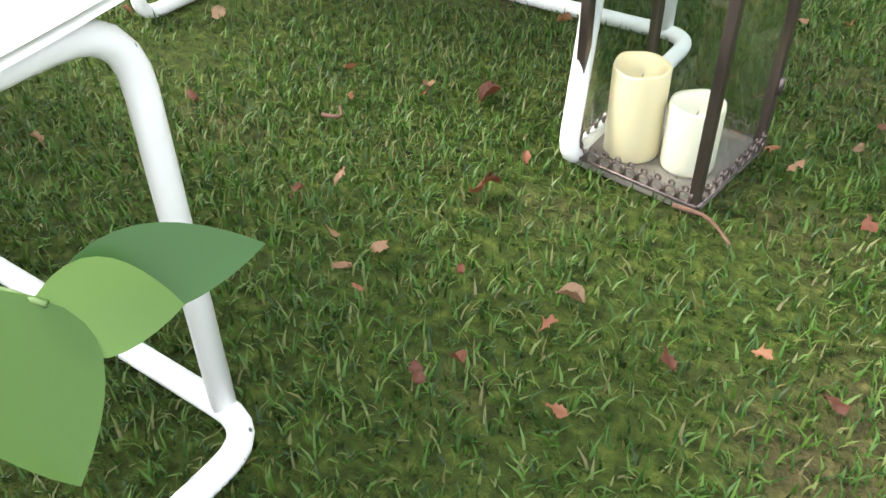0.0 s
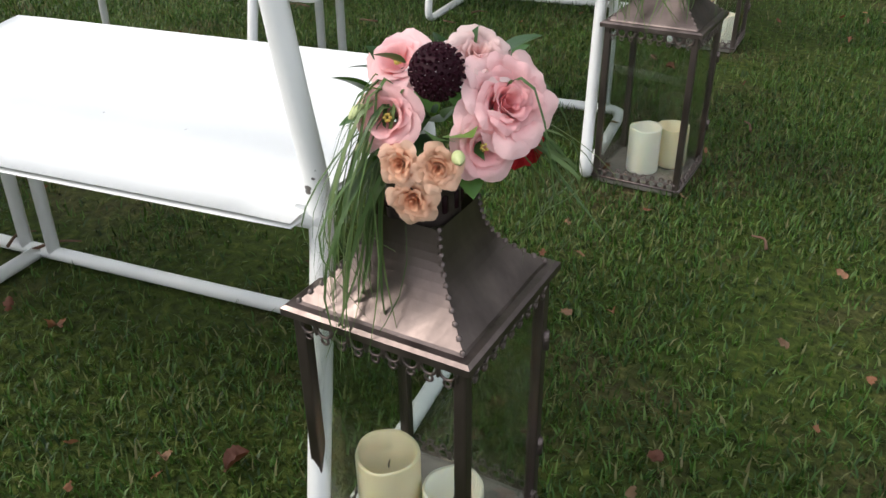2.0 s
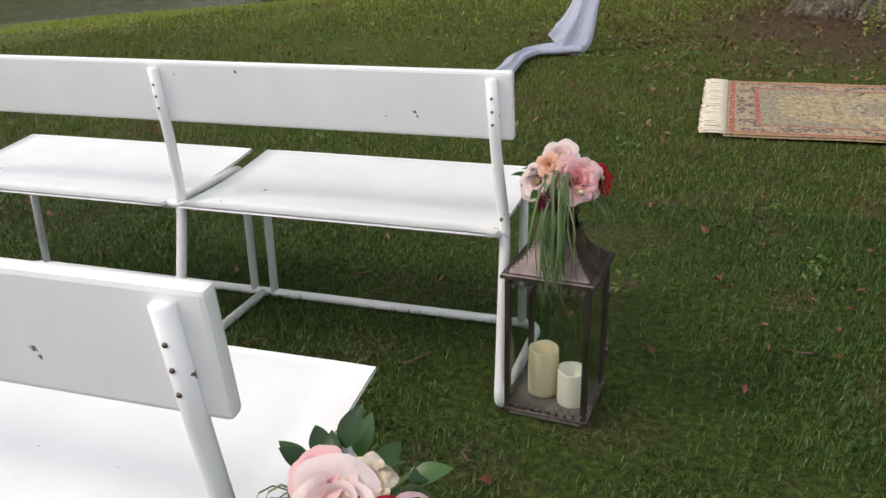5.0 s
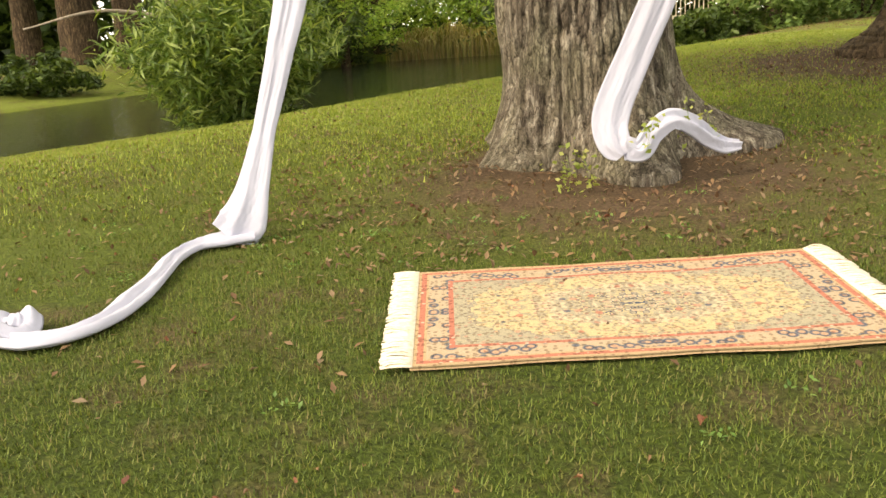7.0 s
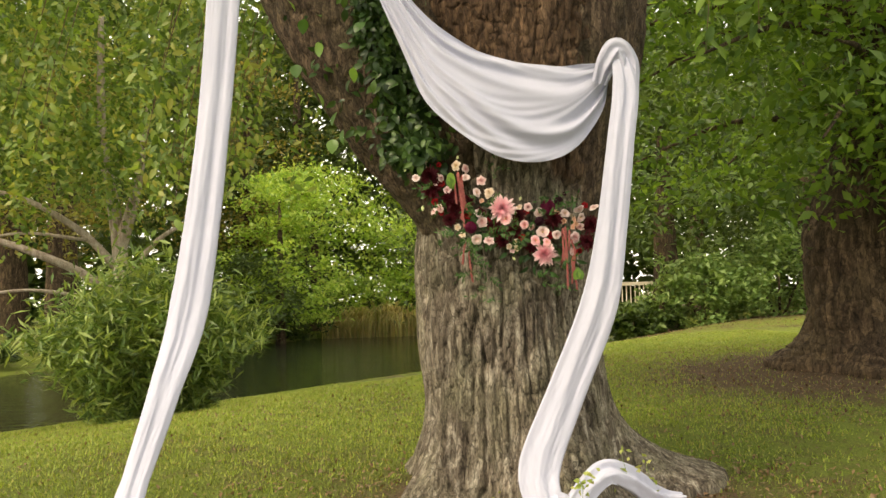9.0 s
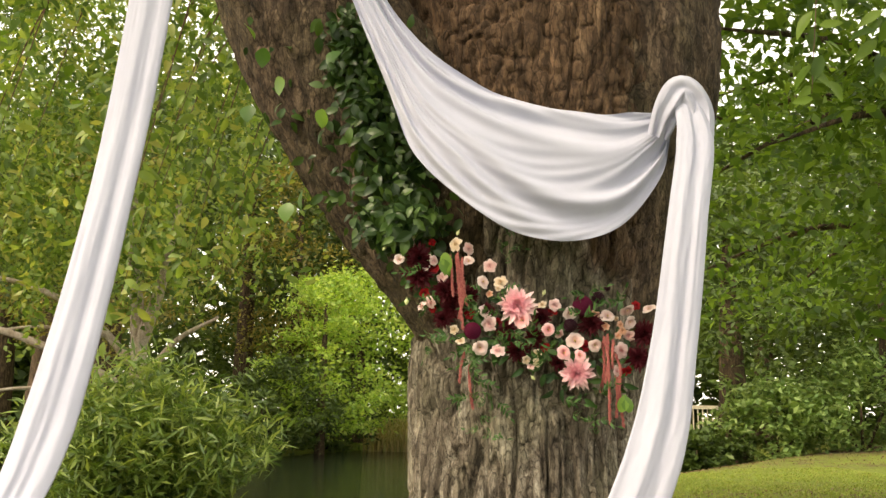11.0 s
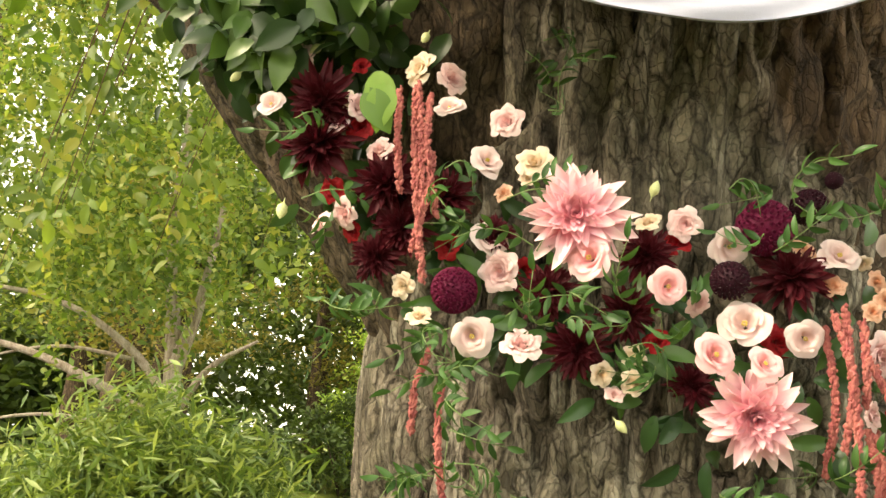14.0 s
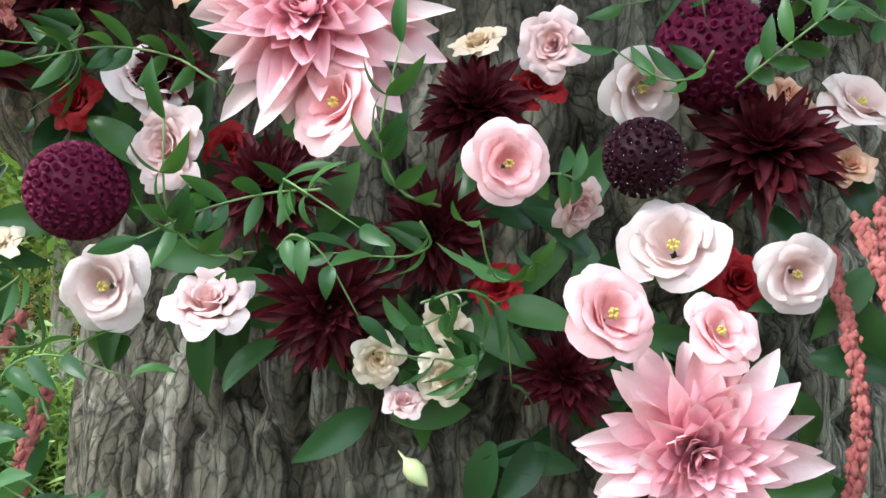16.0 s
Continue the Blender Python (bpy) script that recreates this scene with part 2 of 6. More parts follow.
def bark_mat(name, dark, mid, light, moss, scale=1.0, plates=0, burl=None):
    m, n, l, p = nodes_of(name)
    a = noise_of(n, l, 16 * scale, 7, (1, 1, 0.22), 0.65)
    b = noise_of(n, l, 2.2 * scale, 4)
    col = ramp(n, l, a, [(0.32, dark), (0.5, mid), (0.72, light)])
    col = mixc(n, l, ramp(n, l, b, [(0.45, (0, 0, 0)), (0.72, (0.65,) * 3)]), col, moss)
    fine = noise_of(n, l, 60 * scale, 8, (1, 1, 0.6), 0.75)
    col = mixc(n, l, 0.6, col, ramp(n, l, fine, [(0.32, (0.4,) * 3), (0.68, (1.55,) * 3)]), "MULTIPLY")
    l.new(col, p.inputs["Base Color"])
    p.inputs["Roughness"].default_value = 0.9
    p.inputs["Specular IOR Level"].default_value = 0.25
    h = mixc(n, l, 0.4, a, fine)
    if burl:
        # torn brown wood round an old knot
        c = n.new("ShaderNodeTexCoord")
        v = n.new("ShaderNodeVectorMath")
        v.operation = "DISTANCE"
        l.new(c.outputs["Object"], v.inputs[0])
        v.inputs[1].default_value = burl
        k = n.new("ShaderNodeMath")
        k.operation = "MULTIPLY_ADD"
        l.new(b, k.inputs[0])
        k.inputs[1].default_value = 0.5
        l.new(v.outputs["Value"], k.inputs[2])
        brown = ramp(n, l, a, [(0.3, (0.035, 0.022, 0.013)), (0.55, (0.115, 0.070, 0.040)), (0.8, (0.27, 0.18, 0.11))])
        # the same brown takes over higher up, with the canopy's shade painted in
        up = n.new("ShaderNodeSeparateXYZ")
        l.new(c.outputs["Object"], up.inputs[0])
        hi = n.new("ShaderNodeMapRange")
        hi.inputs["From Min"].default_value, hi.inputs["From Max"].default_value = 2.98, 3.28
        wob = n.new("ShaderNodeMath")
        wob.operation = "MULTIPLY_ADD"
        l.new(b, wob.inputs[0])
        wob.inputs[1].default_value = 0.5
        l.new(up.outputs[2], wob.inputs[2])
        l.new(wob.outputs[0], hi.inputs["Value"])
        col = mixc(n, l, hi.outputs[0], col, brown)
        col = mixc(n, l, ramp(n, l, k.outputs[0], [(0.44, (0.95,) * 3), (0.60, (0, 0, 0))]), col, brown)
        l.new(col, p.inputs["Base Color"])
    if plates:
        # flaking plates: each cell has a height and a tone of its own, with broken cracks between
        c = n.new("ShaderNodeTexCoord")
        w = n.new("ShaderNodeTexNoise")
        w.inputs["Scale"].default_value, w.inputs["Detail"].default_value = 11, 4
        l.new(c.outputs["Object"], w.inputs["Vector"])
        wc = mixc(n, l, 0.045, c.outputs["Object"], w.outputs["Color"], "ADD")
        for k, (size, tall) in enumerate(((plates, 0.2), (plates * 2.2, 0.55))):
            mp = n.new("ShaderNodeMapping")
            mp.inputs["Scale"].default_value = (1, 1, tall)
            l.new(wc, mp.inputs[0])
            cell, rim = n.new("ShaderNodeTexVoronoi"), n.new("ShaderNodeTexVoronoi")
            rim.feature = "DISTANCE_TO_EDGE"
            for v in (cell, rim):
                v.inputs["Scale"].default_value = size
                l.new(mp.outputs[0], v.inputs["Vector"])
            own = n.new("ShaderNodeSeparateColor")
            l.new(cell.outputs["Color"], own.inputs[0])
            tone = ramp(n, l, own.outputs[0], [(0.0, (0.66, 0.65, 0.63)), (0.5, (1, 1, 1)), (1.0, (1.34, 1.34, 1.32))])
            col = mixc(n, l, (0.8, 0.6)[k], col, tone, "MULTIPLY")
            broken = n.new("ShaderNodeMath")
            broken.operation = "MULTIPLY_ADD"
            l.new(fine, broken.inputs[0])
            broken.inputs[1].default_value = 0.16
            l.new(rim.outputs["Distance"], broken.inputs[2])
            gap = ramp(n, l, broken.outputs[0], [(0.05, (0, 0, 0)), (0.17, (1, 1, 1))])
            col = mixc(n, l, (0.75, 0.4)[k], col, mixc(n, l, gap, dark, (1, 1, 1)), "MULTIPLY")
            h = mixc(n, l, (0.35, 0.2)[k], h, mixc(n, l, 0.45, gap, own.outputs[1]))
        l.new(col, p.inputs["Base Color"])
    bump_of(n, l, p, h, 1.0, 0.032)
    return m


WHITE = surface("white_paint", (0.78, 0.79, 0.78), (0.84, 0.85, 0.84), 6, 0.32, 0.12, 90, spots=(0.09, 0.08, 0.07), spot_at=0.735, dist=0.002)
PEWTER = surface("aged_pewter", (0.10, 0.08, 0.075), (0.25, 0.20, 0.185), 14, 0.30, 0.15, 120, metal=0.95, squash=(1, 1, 0.25), dist=0.002, rough2=0.5)
IRON = surface("dark_bronze", (0.11, 0.09, 0.085), (0.2, 0.16, 0.15), 40, 0.42, 0.3, 200, metal=0.9, dist=0.002)
TRAY = surface("worn_tray", (0.22, 0.2, 0.19), (0.36, 0.33, 0.31), 30, 0.5, 0.3, 150, metal=0.7, dist=0.002)
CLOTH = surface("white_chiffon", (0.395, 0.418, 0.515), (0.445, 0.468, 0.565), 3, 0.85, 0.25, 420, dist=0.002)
STEM = surface("green_stem", (0.10, 0.17, 0.05), (0.18, 0.27, 0.09), 30, 0.5, 0.1, 90)
FRINGE = surface("cream_fringe", (0.62, 0.55, 0.42), (0.78, 0.72, 0.6), 60, 0.9, 0.3, 300)
LITTER = leaf_mat("dry_leaf", [(0.09, 0.05, 0.03), (0.16, 0.09, 0.05), (0.24, 0.15, 0.08), (0.2, 0.15, 0.1)], 0.15, 0.6)
DRY = leaf_mat("dry_leaf_single", [(0.10, 0.036, 0.022), (0.18, 0.065, 0.036), (0.28, 0.13, 0.07), (0.2, 0.125, 0.075)], 0.15, 0.6, island=False)
BARK = bark_mat("oak_bark", (0.032, 0.025, 0.018), (0.162, 0.136, 0.104), (0.45, 0.42, 0.345), (0.20, 0.195, 0.125), plates=30, burl=(2.27, 9.2, 2.66))
# browner limb bark, darkened to carry the crown's shade in its colour
BARK_BURR_SHADED = bark_mat("shaded_burred_bark", (0.025, 0.018, 0.012), (0.085, 0.058, 0.038), (0.21, 0.155, 0.105), (0.09, 0.08, 0.042), plates=30)
BARK_DARK = bark_mat("dark_bark", (0.02, 0.014, 0.009), (0.075, 0.050, 0.031), (0.20, 0.14, 0.088), (0.10, 0.075, 0.042), 0.7, plates=9)
BARK_PALE = bark_mat("pale_bark", (0.2, 0.15, 0.11), (0.38, 0.31, 0.25), (0.55, 0.49, 0.42), (0.3, 0.3, 0.22), 0.8)
# lawn light is in the colours: shaded dark near, mossy between, sunlit pale far
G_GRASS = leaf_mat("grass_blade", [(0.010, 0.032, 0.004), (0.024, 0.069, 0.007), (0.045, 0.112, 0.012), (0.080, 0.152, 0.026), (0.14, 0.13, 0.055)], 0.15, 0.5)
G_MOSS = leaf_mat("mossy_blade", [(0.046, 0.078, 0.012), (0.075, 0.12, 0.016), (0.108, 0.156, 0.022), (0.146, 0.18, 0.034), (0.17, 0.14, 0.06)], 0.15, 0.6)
G_LAWN_SUNLIT = leaf_mat("sunlit_far_blade", [(0.15, 0.22, 0.035), (0.20, 0.28, 0.045), (0.25, 0.335, 0.06), (0.30, 0.36, 0.075), (0.33, 0.29, 0.10)], 0.25, 0.6)
G_IVY = leaf_mat("ivy_leaf", [(0.018, 0.045, 0.014), (0.035, 0.08, 0.02), (0.075, 0.145, 0.03)], 0.25, 0.35)
G_BAMBOO = leaf_mat("bamboo_leaf", [(0.06, 0.12, 0.028), (0.15, 0.24, 0.06), (0.33, 0.42, 0.14)], 0.35, 0.4)
G_BIRCH = leaf_mat("birch_leaf", [(0.07, 0.13, 0.03), (0.14, 0.24, 0.055), (0.24, 0.35, 0.10), (0.36, 0.38, 0.12)], 0.5)
G_FAR = leaf_mat("far_leaf", [(0.035, 0.065, 0.018), (0.07, 0.12, 0.03), (0.12, 0.18, 0.045)], 0.35)
G_BRIGHT = leaf_mat("maple_leaf", [(0.20, 0.36, 0.07), (0.34, 0.52, 0.12), (0.50, 0.62, 0.20)], 0.55)
G_OLIVE = leaf_mat("olive_leaf", [(0.12, 0.13, 0.04), (0.22, 0.21, 0.06), (0.32, 0.27, 0.08)], 0.4)
G_CROWN = leaf_mat("chestnut_leaf", [(0.06, 0.13, 0.025), (0.12, 0.22, 0.04), (0.20, 0.32, 0.07)], 0.55)
G_SHRUB = leaf_mat("laurel_leaf", [(0.09, 0.17, 0.045), (0.17, 0.28, 0.08), (0.27, 0.37, 0.13)], 0.35)
G_REED = leaf_mat("reed_leaf", [(0.30, 0.33, 0.10), (0.48, 0.42, 0.17), (0.58, 0.47, 0.24)], 0.4)
G_SPRIG = leaf_mat("jasmine_leaf", [(0.025, 0.075, 0.02), (0.045, 0.12, 0.03), (0.08, 0.185, 0.05)], 0.3, 0.4)
G_BROAD = leaf_mat("broad_leaf", [(0.05, 0.12, 0.03), (0.08, 0.18, 0.035), (0.2, 0.36, 0.06)], 0.35, 0.35, island=False)
G_TAIL = leaf_mat("bear_grass", [(0.06, 0.11, 0.04), (0.10, 0.17, 0.06), (0.16, 0.22, 0.09)], 0.25, 0.4)

P_CAFE = petal_mat("cafe_dahlia_petal", (0.80, 0.17, 0.30), (0.93, 0.76, 0.74), 0.46, (0.90, 0.50, 0.60))
P_BLUSH = petal_mat("blush_petal", (0.83, 0.52, 0.51), (0.91, 0.76, 0.74), 0.5)
P_PINK = petal_mat("pink_petal", (0.92, 0.40, 0.42), (0.96, 0.67, 0.67), 0.5, (0.94, 0.54, 0.56))
P_LIS = petal_mat("lisianthus_petal", (0.84, 0.60, 0.58), (0.90, 0.81, 0.77), 0.5, (0.88, 0.72, 0.72))
P_CREAM = petal_mat("cream_petal", (0.80, 0.63, 0.40), (0.87, 0.78, 0.66), 0.5)
P_PEACH = petal_mat("peach_petal", (0.80, 0.42, 0.25), (0.86, 0.60, 0.45), 0.5)
P_RED = petal_mat("red_petal", (0.30, 0.006, 0.012), (0.42, 0.012, 0.018), 0.5)
P_BURG = petal_mat("burgundy_petal", (0.045, 0.004, 0.008), (0.12, 0.010, 0.018), 0.5)
P_MAG = petal_mat("magenta_petal", (0.10, 0.006, 0.028), (0.22, 0.014, 0.07), 0.5)
P_DARK = petal_mat("scabiosa_petal", (0.02, 0.004, 0.008), (0.05, 0.008, 0.02), 0.5)
P_AMAR = surface("amaranth_bead", (0.24, 0.045, 0.05), (0.42, 0.15, 0.12), 90, 0.8, 0.2, 200)
P_HEART = surface("yellow_heart", (0.5, 0.38, 0.06), (0.66, 0.55, 0.16), 60, 0.7, 0.2, 200)
P_SPECK = surface("pale_speck", (0.6, 0.5, 0.52), (0.75, 0.68, 0.7), 60, 0.6, 0.0)
P_BUD = surface("green_bud", (0.34, 0.42, 0.14), (0.62, 0.64, 0.36), 40, 0.5, 0.1, 90)


def wax_mat(name, c):
    m, n, l, p = nodes_of(name)
    col = mixc(n, l, ramp(n, l, noise_of(n, l, 25, 4), [(0.3, (0, 0, 0)), (0.75, (0.35,) * 3)]), c, tuple(v * 0.86 for v in c))
    l.new(col, p.inputs["Base Color"])
    p.inputs["Roughness"].default_value = 0.5
    p.inputs["Subsurface Weight"].default_value = 0.35
    p.inputs["Subsurface Radius"].default_value = (0.02, 0.014, 0.008)
    p.inputs["Subsurface Scale"].default_value = 0.6
    bump_of(n, l, p, noise_of(n, l, 60, 3), 0.15, 0.003)
    return m


WAX_IVORY = wax_mat("ivory_wax", (0.80, 0.70, 0.46))
WAX_WHITE = wax_mat("white_wax", (0.82, 0.79, 0.66))


def glass_mat():
    m, n, l, p = nodes_of("thin_glass")
    t = n.new("ShaderNodeBsdfTransparent")
    t.inputs[0].default_value = (0.93, 0.95, 0.94, 1)
    g = n.new("ShaderNodeBsdfGlossy")
    g.inputs["Roughness"].default_value = 0.02
    f = n.new("ShaderNodeLayerWeight")
    f.inputs[0].default_value = 0.5
    f2 = n.new("ShaderNodeMath")
    f2.operation = "POWER"
    f2.inputs[1].default_value = 5.0
    l.new(f.outputs["Facing"], f2.inputs[0])
    f3 = n.new("ShaderNodeMath")
    f3.operation = "MULTIPLY_ADD"
    f3.inputs[1].default_value, f3.inputs[2].default_value = 0.8, 0.045
    l.new(f2.outputs[0], f3.inputs[0])
    x = n.new("ShaderNodeMixShader")
    l.new(f3.outputs[0], x.inputs[0])
    l.new(t.outputs[0], x.inputs[1])
    l.new(g.outputs[0], x.inputs[2])
    l.new(x.outputs[0], n["Material Output"].inputs[0])
    return m


GLASS = glass_mat()


def water_mat():
    m, n, l, p = nodes_of("pond_water")
    p.inputs["Base Color"].default_value = (0.012, 0.016, 0.010, 1)
    p.inputs["Roughness"].default_value = 0.06
    p.inputs["IOR"].default_value = 1.33
    a = noise_of(n, l, 2.2, 4, (0.6, 2.2, 1))
    bump_of(n, l, p, a, 0.3, 0.14)
    return m


WATER = water_mat()


def ground_mat():
    m, n, l, p = nodes_of("lawn_soil")
    big = noise_of(n, l, 0.55, 5)
    mid = noise_of(n, l, 3.2, 6)
    fine = noise_of(n, l, 45, 5)
    # green kept extra dark, painting in the shade between the blades
    green = ramp(n, l, fine, [(0.25, (0.014, 0.021, 0.006)), (0.55, (0.045, 0.066, 0.012)), (0.8, (0.11, 0.13, 0.028))])
    # the bank's sunlit look is put into its colour: paler mossy green with y
    at = n.new("ShaderNodeTexCoord")
    where = n.new("ShaderNodeSeparateXYZ")
    l.new(at.outputs["Object"], where.inputs[0])
    sunlit_bank = n.new("ShaderNodeMapRange")
    sunlit_bank.inputs["From Min"].default_value, sunlit_bank.inputs["From Max"].default_value = 6.0, 12.5
    l.new(where.outputs[1], sunlit_bank.inputs["Value"])
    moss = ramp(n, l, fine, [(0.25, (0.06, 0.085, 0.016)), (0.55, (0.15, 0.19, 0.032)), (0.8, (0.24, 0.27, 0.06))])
    green = mixc(n, l, sunlit_bank.outputs[0], green, moss)
    brown = ramp(n, l, fine, [(0.25, (0.04, 0.028, 0.018)), (0.6, (0.11, 0.075, 0.045)), (0.85, (0.22, 0.16, 0.095))])
    f = ramp(n, l, mixc(n, l, 0.5, big, mid), [(0.50, (0, 0, 0)), (0.62, (0.75,) * 3)])
    # bare, leaf-strewn soil in a ring round the big trunks
    c = n.new("ShaderNodeTexCoord")
    ring = None
    for x, y, r in ((1.95, 9.3, 2.1), (7.0, 15.0, 3.2), (13, 33.5, 5.0)):
        v = n.new("ShaderNodeVectorMath")
        v.operation = "DISTANCE"
        l.new(c.outputs["Object"], v.inputs[0])
        v.inputs[1].default_value = (x, y, 0.35)
        k = n.new("ShaderNodeMath")
        k.operation = "DIVIDE"
        l.new(v.outputs["Value"], k.inputs[0])
        k.inputs[1].default_value = r
        k2 = n.new("ShaderNodeMath")
        k2.operation = "ADD"
        l.new(k.outputs[0], k2.inputs[0])
        k3 = n.new("ShaderNodeMath")
        k3.operation = "MULTIPLY_ADD"
        l.new(mid, k3.inputs[0])
        k3.inputs[1].default_value, k3.inputs[2].default_value = 0.9, -0.45
        l.new(k3.outputs[0], k2.inputs[1])
        one = ramp(n, l, k2.outputs[0], [(0.55, (1, 1, 1)), (1.0, (0, 0, 0))])
        ring = one if ring is None else mixc(n, l, 1.0, ring, one, "LIGHTEN")
    f = mixc(n, l, 1.0, f, ring, "LIGHTEN")
    l.new(mixc(n, l, f, green, brown), p.inputs["Base Color"])
    p.inputs["Roughness"].default_value = 0.95
    p.inputs["Specular IOR Level"].default_value = 0.15
    bump_of(n, l, p, fine, 0.8, 0.03)
    return m


SOIL = ground_mat()
RUG_X, RUG_Y = 0.99, 0.555


def rug_mat():
    """Woven border bands and a cream medallion on a grey-green field."""
    m, n, l, p = nodes_of("woven_rug")
    c = n.new("ShaderNodeTexCoord")
    s = n.new("ShaderNodeSeparateXYZ")
    l.new(c.outputs["Object"], s.inputs[0])

    def math_(op, a, b=None):
        k = n.new("ShaderNodeMath")
        k.operation = op
        for q, v in zip(k.inputs, (a, b)):
            if v is None:
                continue
            if isinstance(v, (int, float)):
                q.default_value = v
            else:
                l.new(v, q)
        return k.outputs[0]

    ax, ay = math_("ABSOLUTE", s.outputs[0]), math_("ABSOLUTE", s.outputs[1])
    edge = math_("MINIMUM", math_("SUBTRACT", RUG_X, ax), math_("SUBTRACT", RUG_Y, ay))
    bands = math_("DIVIDE", edge, 0.3)
    # mirrored motifs
    mv = n.new("ShaderNodeCombineXYZ")
    l.new(ax, mv.inputs[0])
    l.new(ay, mv.inputs[1])

    def cells(scale, kind="F1"):
        v = n.new("ShaderNodeTexVoronoi")
        v.inputs["Scale"].default_value = scale
        v.feature = kind
        l.new(mv.outputs[0], v.inputs["Vector"])
        return v

    vb, vf, vc = cells(17), cells(11), cells(26)
    ivory, rust, navy, sage, tan, gold = (0.60, 0.50, 0.33), (0.48, 0.17, 0.11), (0.06, 0.08, 0.13), (0.42, 0.38, 0.26), (0.50, 0.36, 0.2), (0.57, 0.47, 0.26)
    border = ramp(n, l, vb.outputs["Distance"], [(0.0, (0.5, 0.2, 0.13)), (0.22, (0.55, 0.36, 0.22)), (0.34, navy), (0.44, (0.16, 0.17, 0.18)), (0.52, (0.5, 0.38, 0.24)), (0.75, (0.5, 0.4, 0.27))])
    lines = n.new("ShaderNodeTexNoise")
    lines.inputs["Scale"].default_value = 14
    lines.inputs["Detail"].default_value = 3
    l.new(mv.outputs[0], lines.inputs["Vector"])
    vine = ramp(n, l, lines.outputs["Fac"], [(0.44, (0, 0, 0)), (0.47, (1, 1, 1)), (0.5, (1, 1, 1)), (0.53, (0, 0, 0))])
    spot = ramp(n, l, vf.outputs["Distance"], [(0.16, (1, 1, 1)), (0.22, (0, 0, 0))])
    spotc = ramp(n, l, vf.outputs["Color"], [(0.3, rust), (0.55, navy), (0.8, (0.56, 0.3, 0.2))], "CONSTANT")
    med = math_("ADD", math_("POWER", math_("DIVIDE", ax, 0.80), 2.0), math_("POWER", math_("DIVIDE", ay, 0.40), 2.6))
    wob = math_("MULTIPLY", math_("SUBTRACT", vc.outputs["Distance"], 0.3), 0.3)
    med = math_("ADD", med, wob)
    field = ramp(n, l, med, [(0.0, ivory), (0.07, navy), (0.10, gold), (0.16, sage), (0.24, ivory), (0.34, gold), (0.93, (0.3, 0.26, 0.2)), (0.97, sage)], "CONSTANT")
    field = mixc(n, l, math_("MULTIPLY", vine, 0.8), field, (0.3, 0.27, 0.2))
    field = mixc(n, l, math_("MULTIPLY", spot, 0.85), field, spotc)
    small = ramp(n, l, vc.outputs["Distance"], [(0.2, (1, 1, 1)), (0.3, (0, 0, 0))])
    field = mixc(n, l, math_("MULTIPLY", small, 0.5), field, (0.5, 0.2, 0.14))
    stripe = ramp(n, l, vc.outputs["Distance"], [(0.18, (0.6, 0.46, 0.34)), (0.26, rust)])
    k = ramp(n, l, bands, [(0.0, (0, 0, 0)), (0.085, (0.2,) * 3), (0.17, (0.4,) * 3), (0.21, (0.6,) * 3), (0.52, (0.2,) * 3), (0.6, (0.8,) * 3)], "CONSTANT")
    col = mixc(n, l, math_("GREATER_THAN", k, 0.1), tan, stripe)
    col = mixc(n, l, math_("GREATER_THAN", k, 0.3), col, tan)
    col = mixc(n, l, math_("GREATER_THAN", k, 0.5), col, border)
    col = mixc(n, l, math_("GREATER_THAN", k, 0.7), col, field)
    tiny = n.new("ShaderNodeTexVoronoi")
    tiny.inputs["Scale"].default_value = 40
    l.new(mv.outputs[0], tiny.inputs["Vector"])
    speck = ramp(n, l, tiny.outputs["Distance"], [(0.28, (0.45, 0.38, 0.34)), (0.42, (1, 1, 1))])
    col = mixc(n, l, 0.7, col, speck, "MULTIPLY")
    weave = noise_of(n, l, 220, 2)
    col = mixc(n, l, 1.0, col, ramp(n, l, weave, [(0.3, (0.6,) * 3), (0.7, (0.95,) * 3)]), "MULTIPLY")
    l.new(col, p.inputs["Base Color"])
    p.inputs["Roughness"].default_value = 0.95
    bump_of(n, l, p, weave, 0.5, 0.004)
    return m


RUG = rug_mat()


# ---- ground ----
def bank(x, y):
    """Metres on land, negative over the pond."""
    near = 0.787 * (x + 9) - 0.617 * (y - 13)
    left = -0.936 * (x + 12) + 0.351 * (y - 28)
    return np.maximum(np.maximum(near, left), y - 51)


def height(x, y):
    x, y = np.asarray(x, float), np.asarray(y, float)
    d = bank(x, y)
    H = 0.045 * np.clip(y - 5, 0, 12) + 0.03 * np.clip(x - 2, 0, 14) + 0.09 * np.exp(-((x - 1.8) ** 2 + (y - 9.5) ** 2) / 1.7)
    H = H + 0.10 * np.exp(-((x - 0.75) ** 2 / 0.18 + (y - 9.15) ** 2 / 0.1))
    s = np.clip(d / 7, 0, 1)
    s = s * s * (3 - 2 * s)
    land = -0.25 * (1 - s) + H * s + 0.012 * (vnoise(x * 1.3 + 40, y * 1.3 + 40) - 0.5) * np.clip(y - 4, 0, 1)
    return np.where(d > 0, land, np.maximum(-1.1, -0.25 + 0.5 * d))


def spread(a, b, fine, far):
    inner = np.arange(a, b + 1e-6, fine)
    k = np.geomspace(fine, far, 34)
    return np.concatenate([a - k[::-1], inner, b + k])


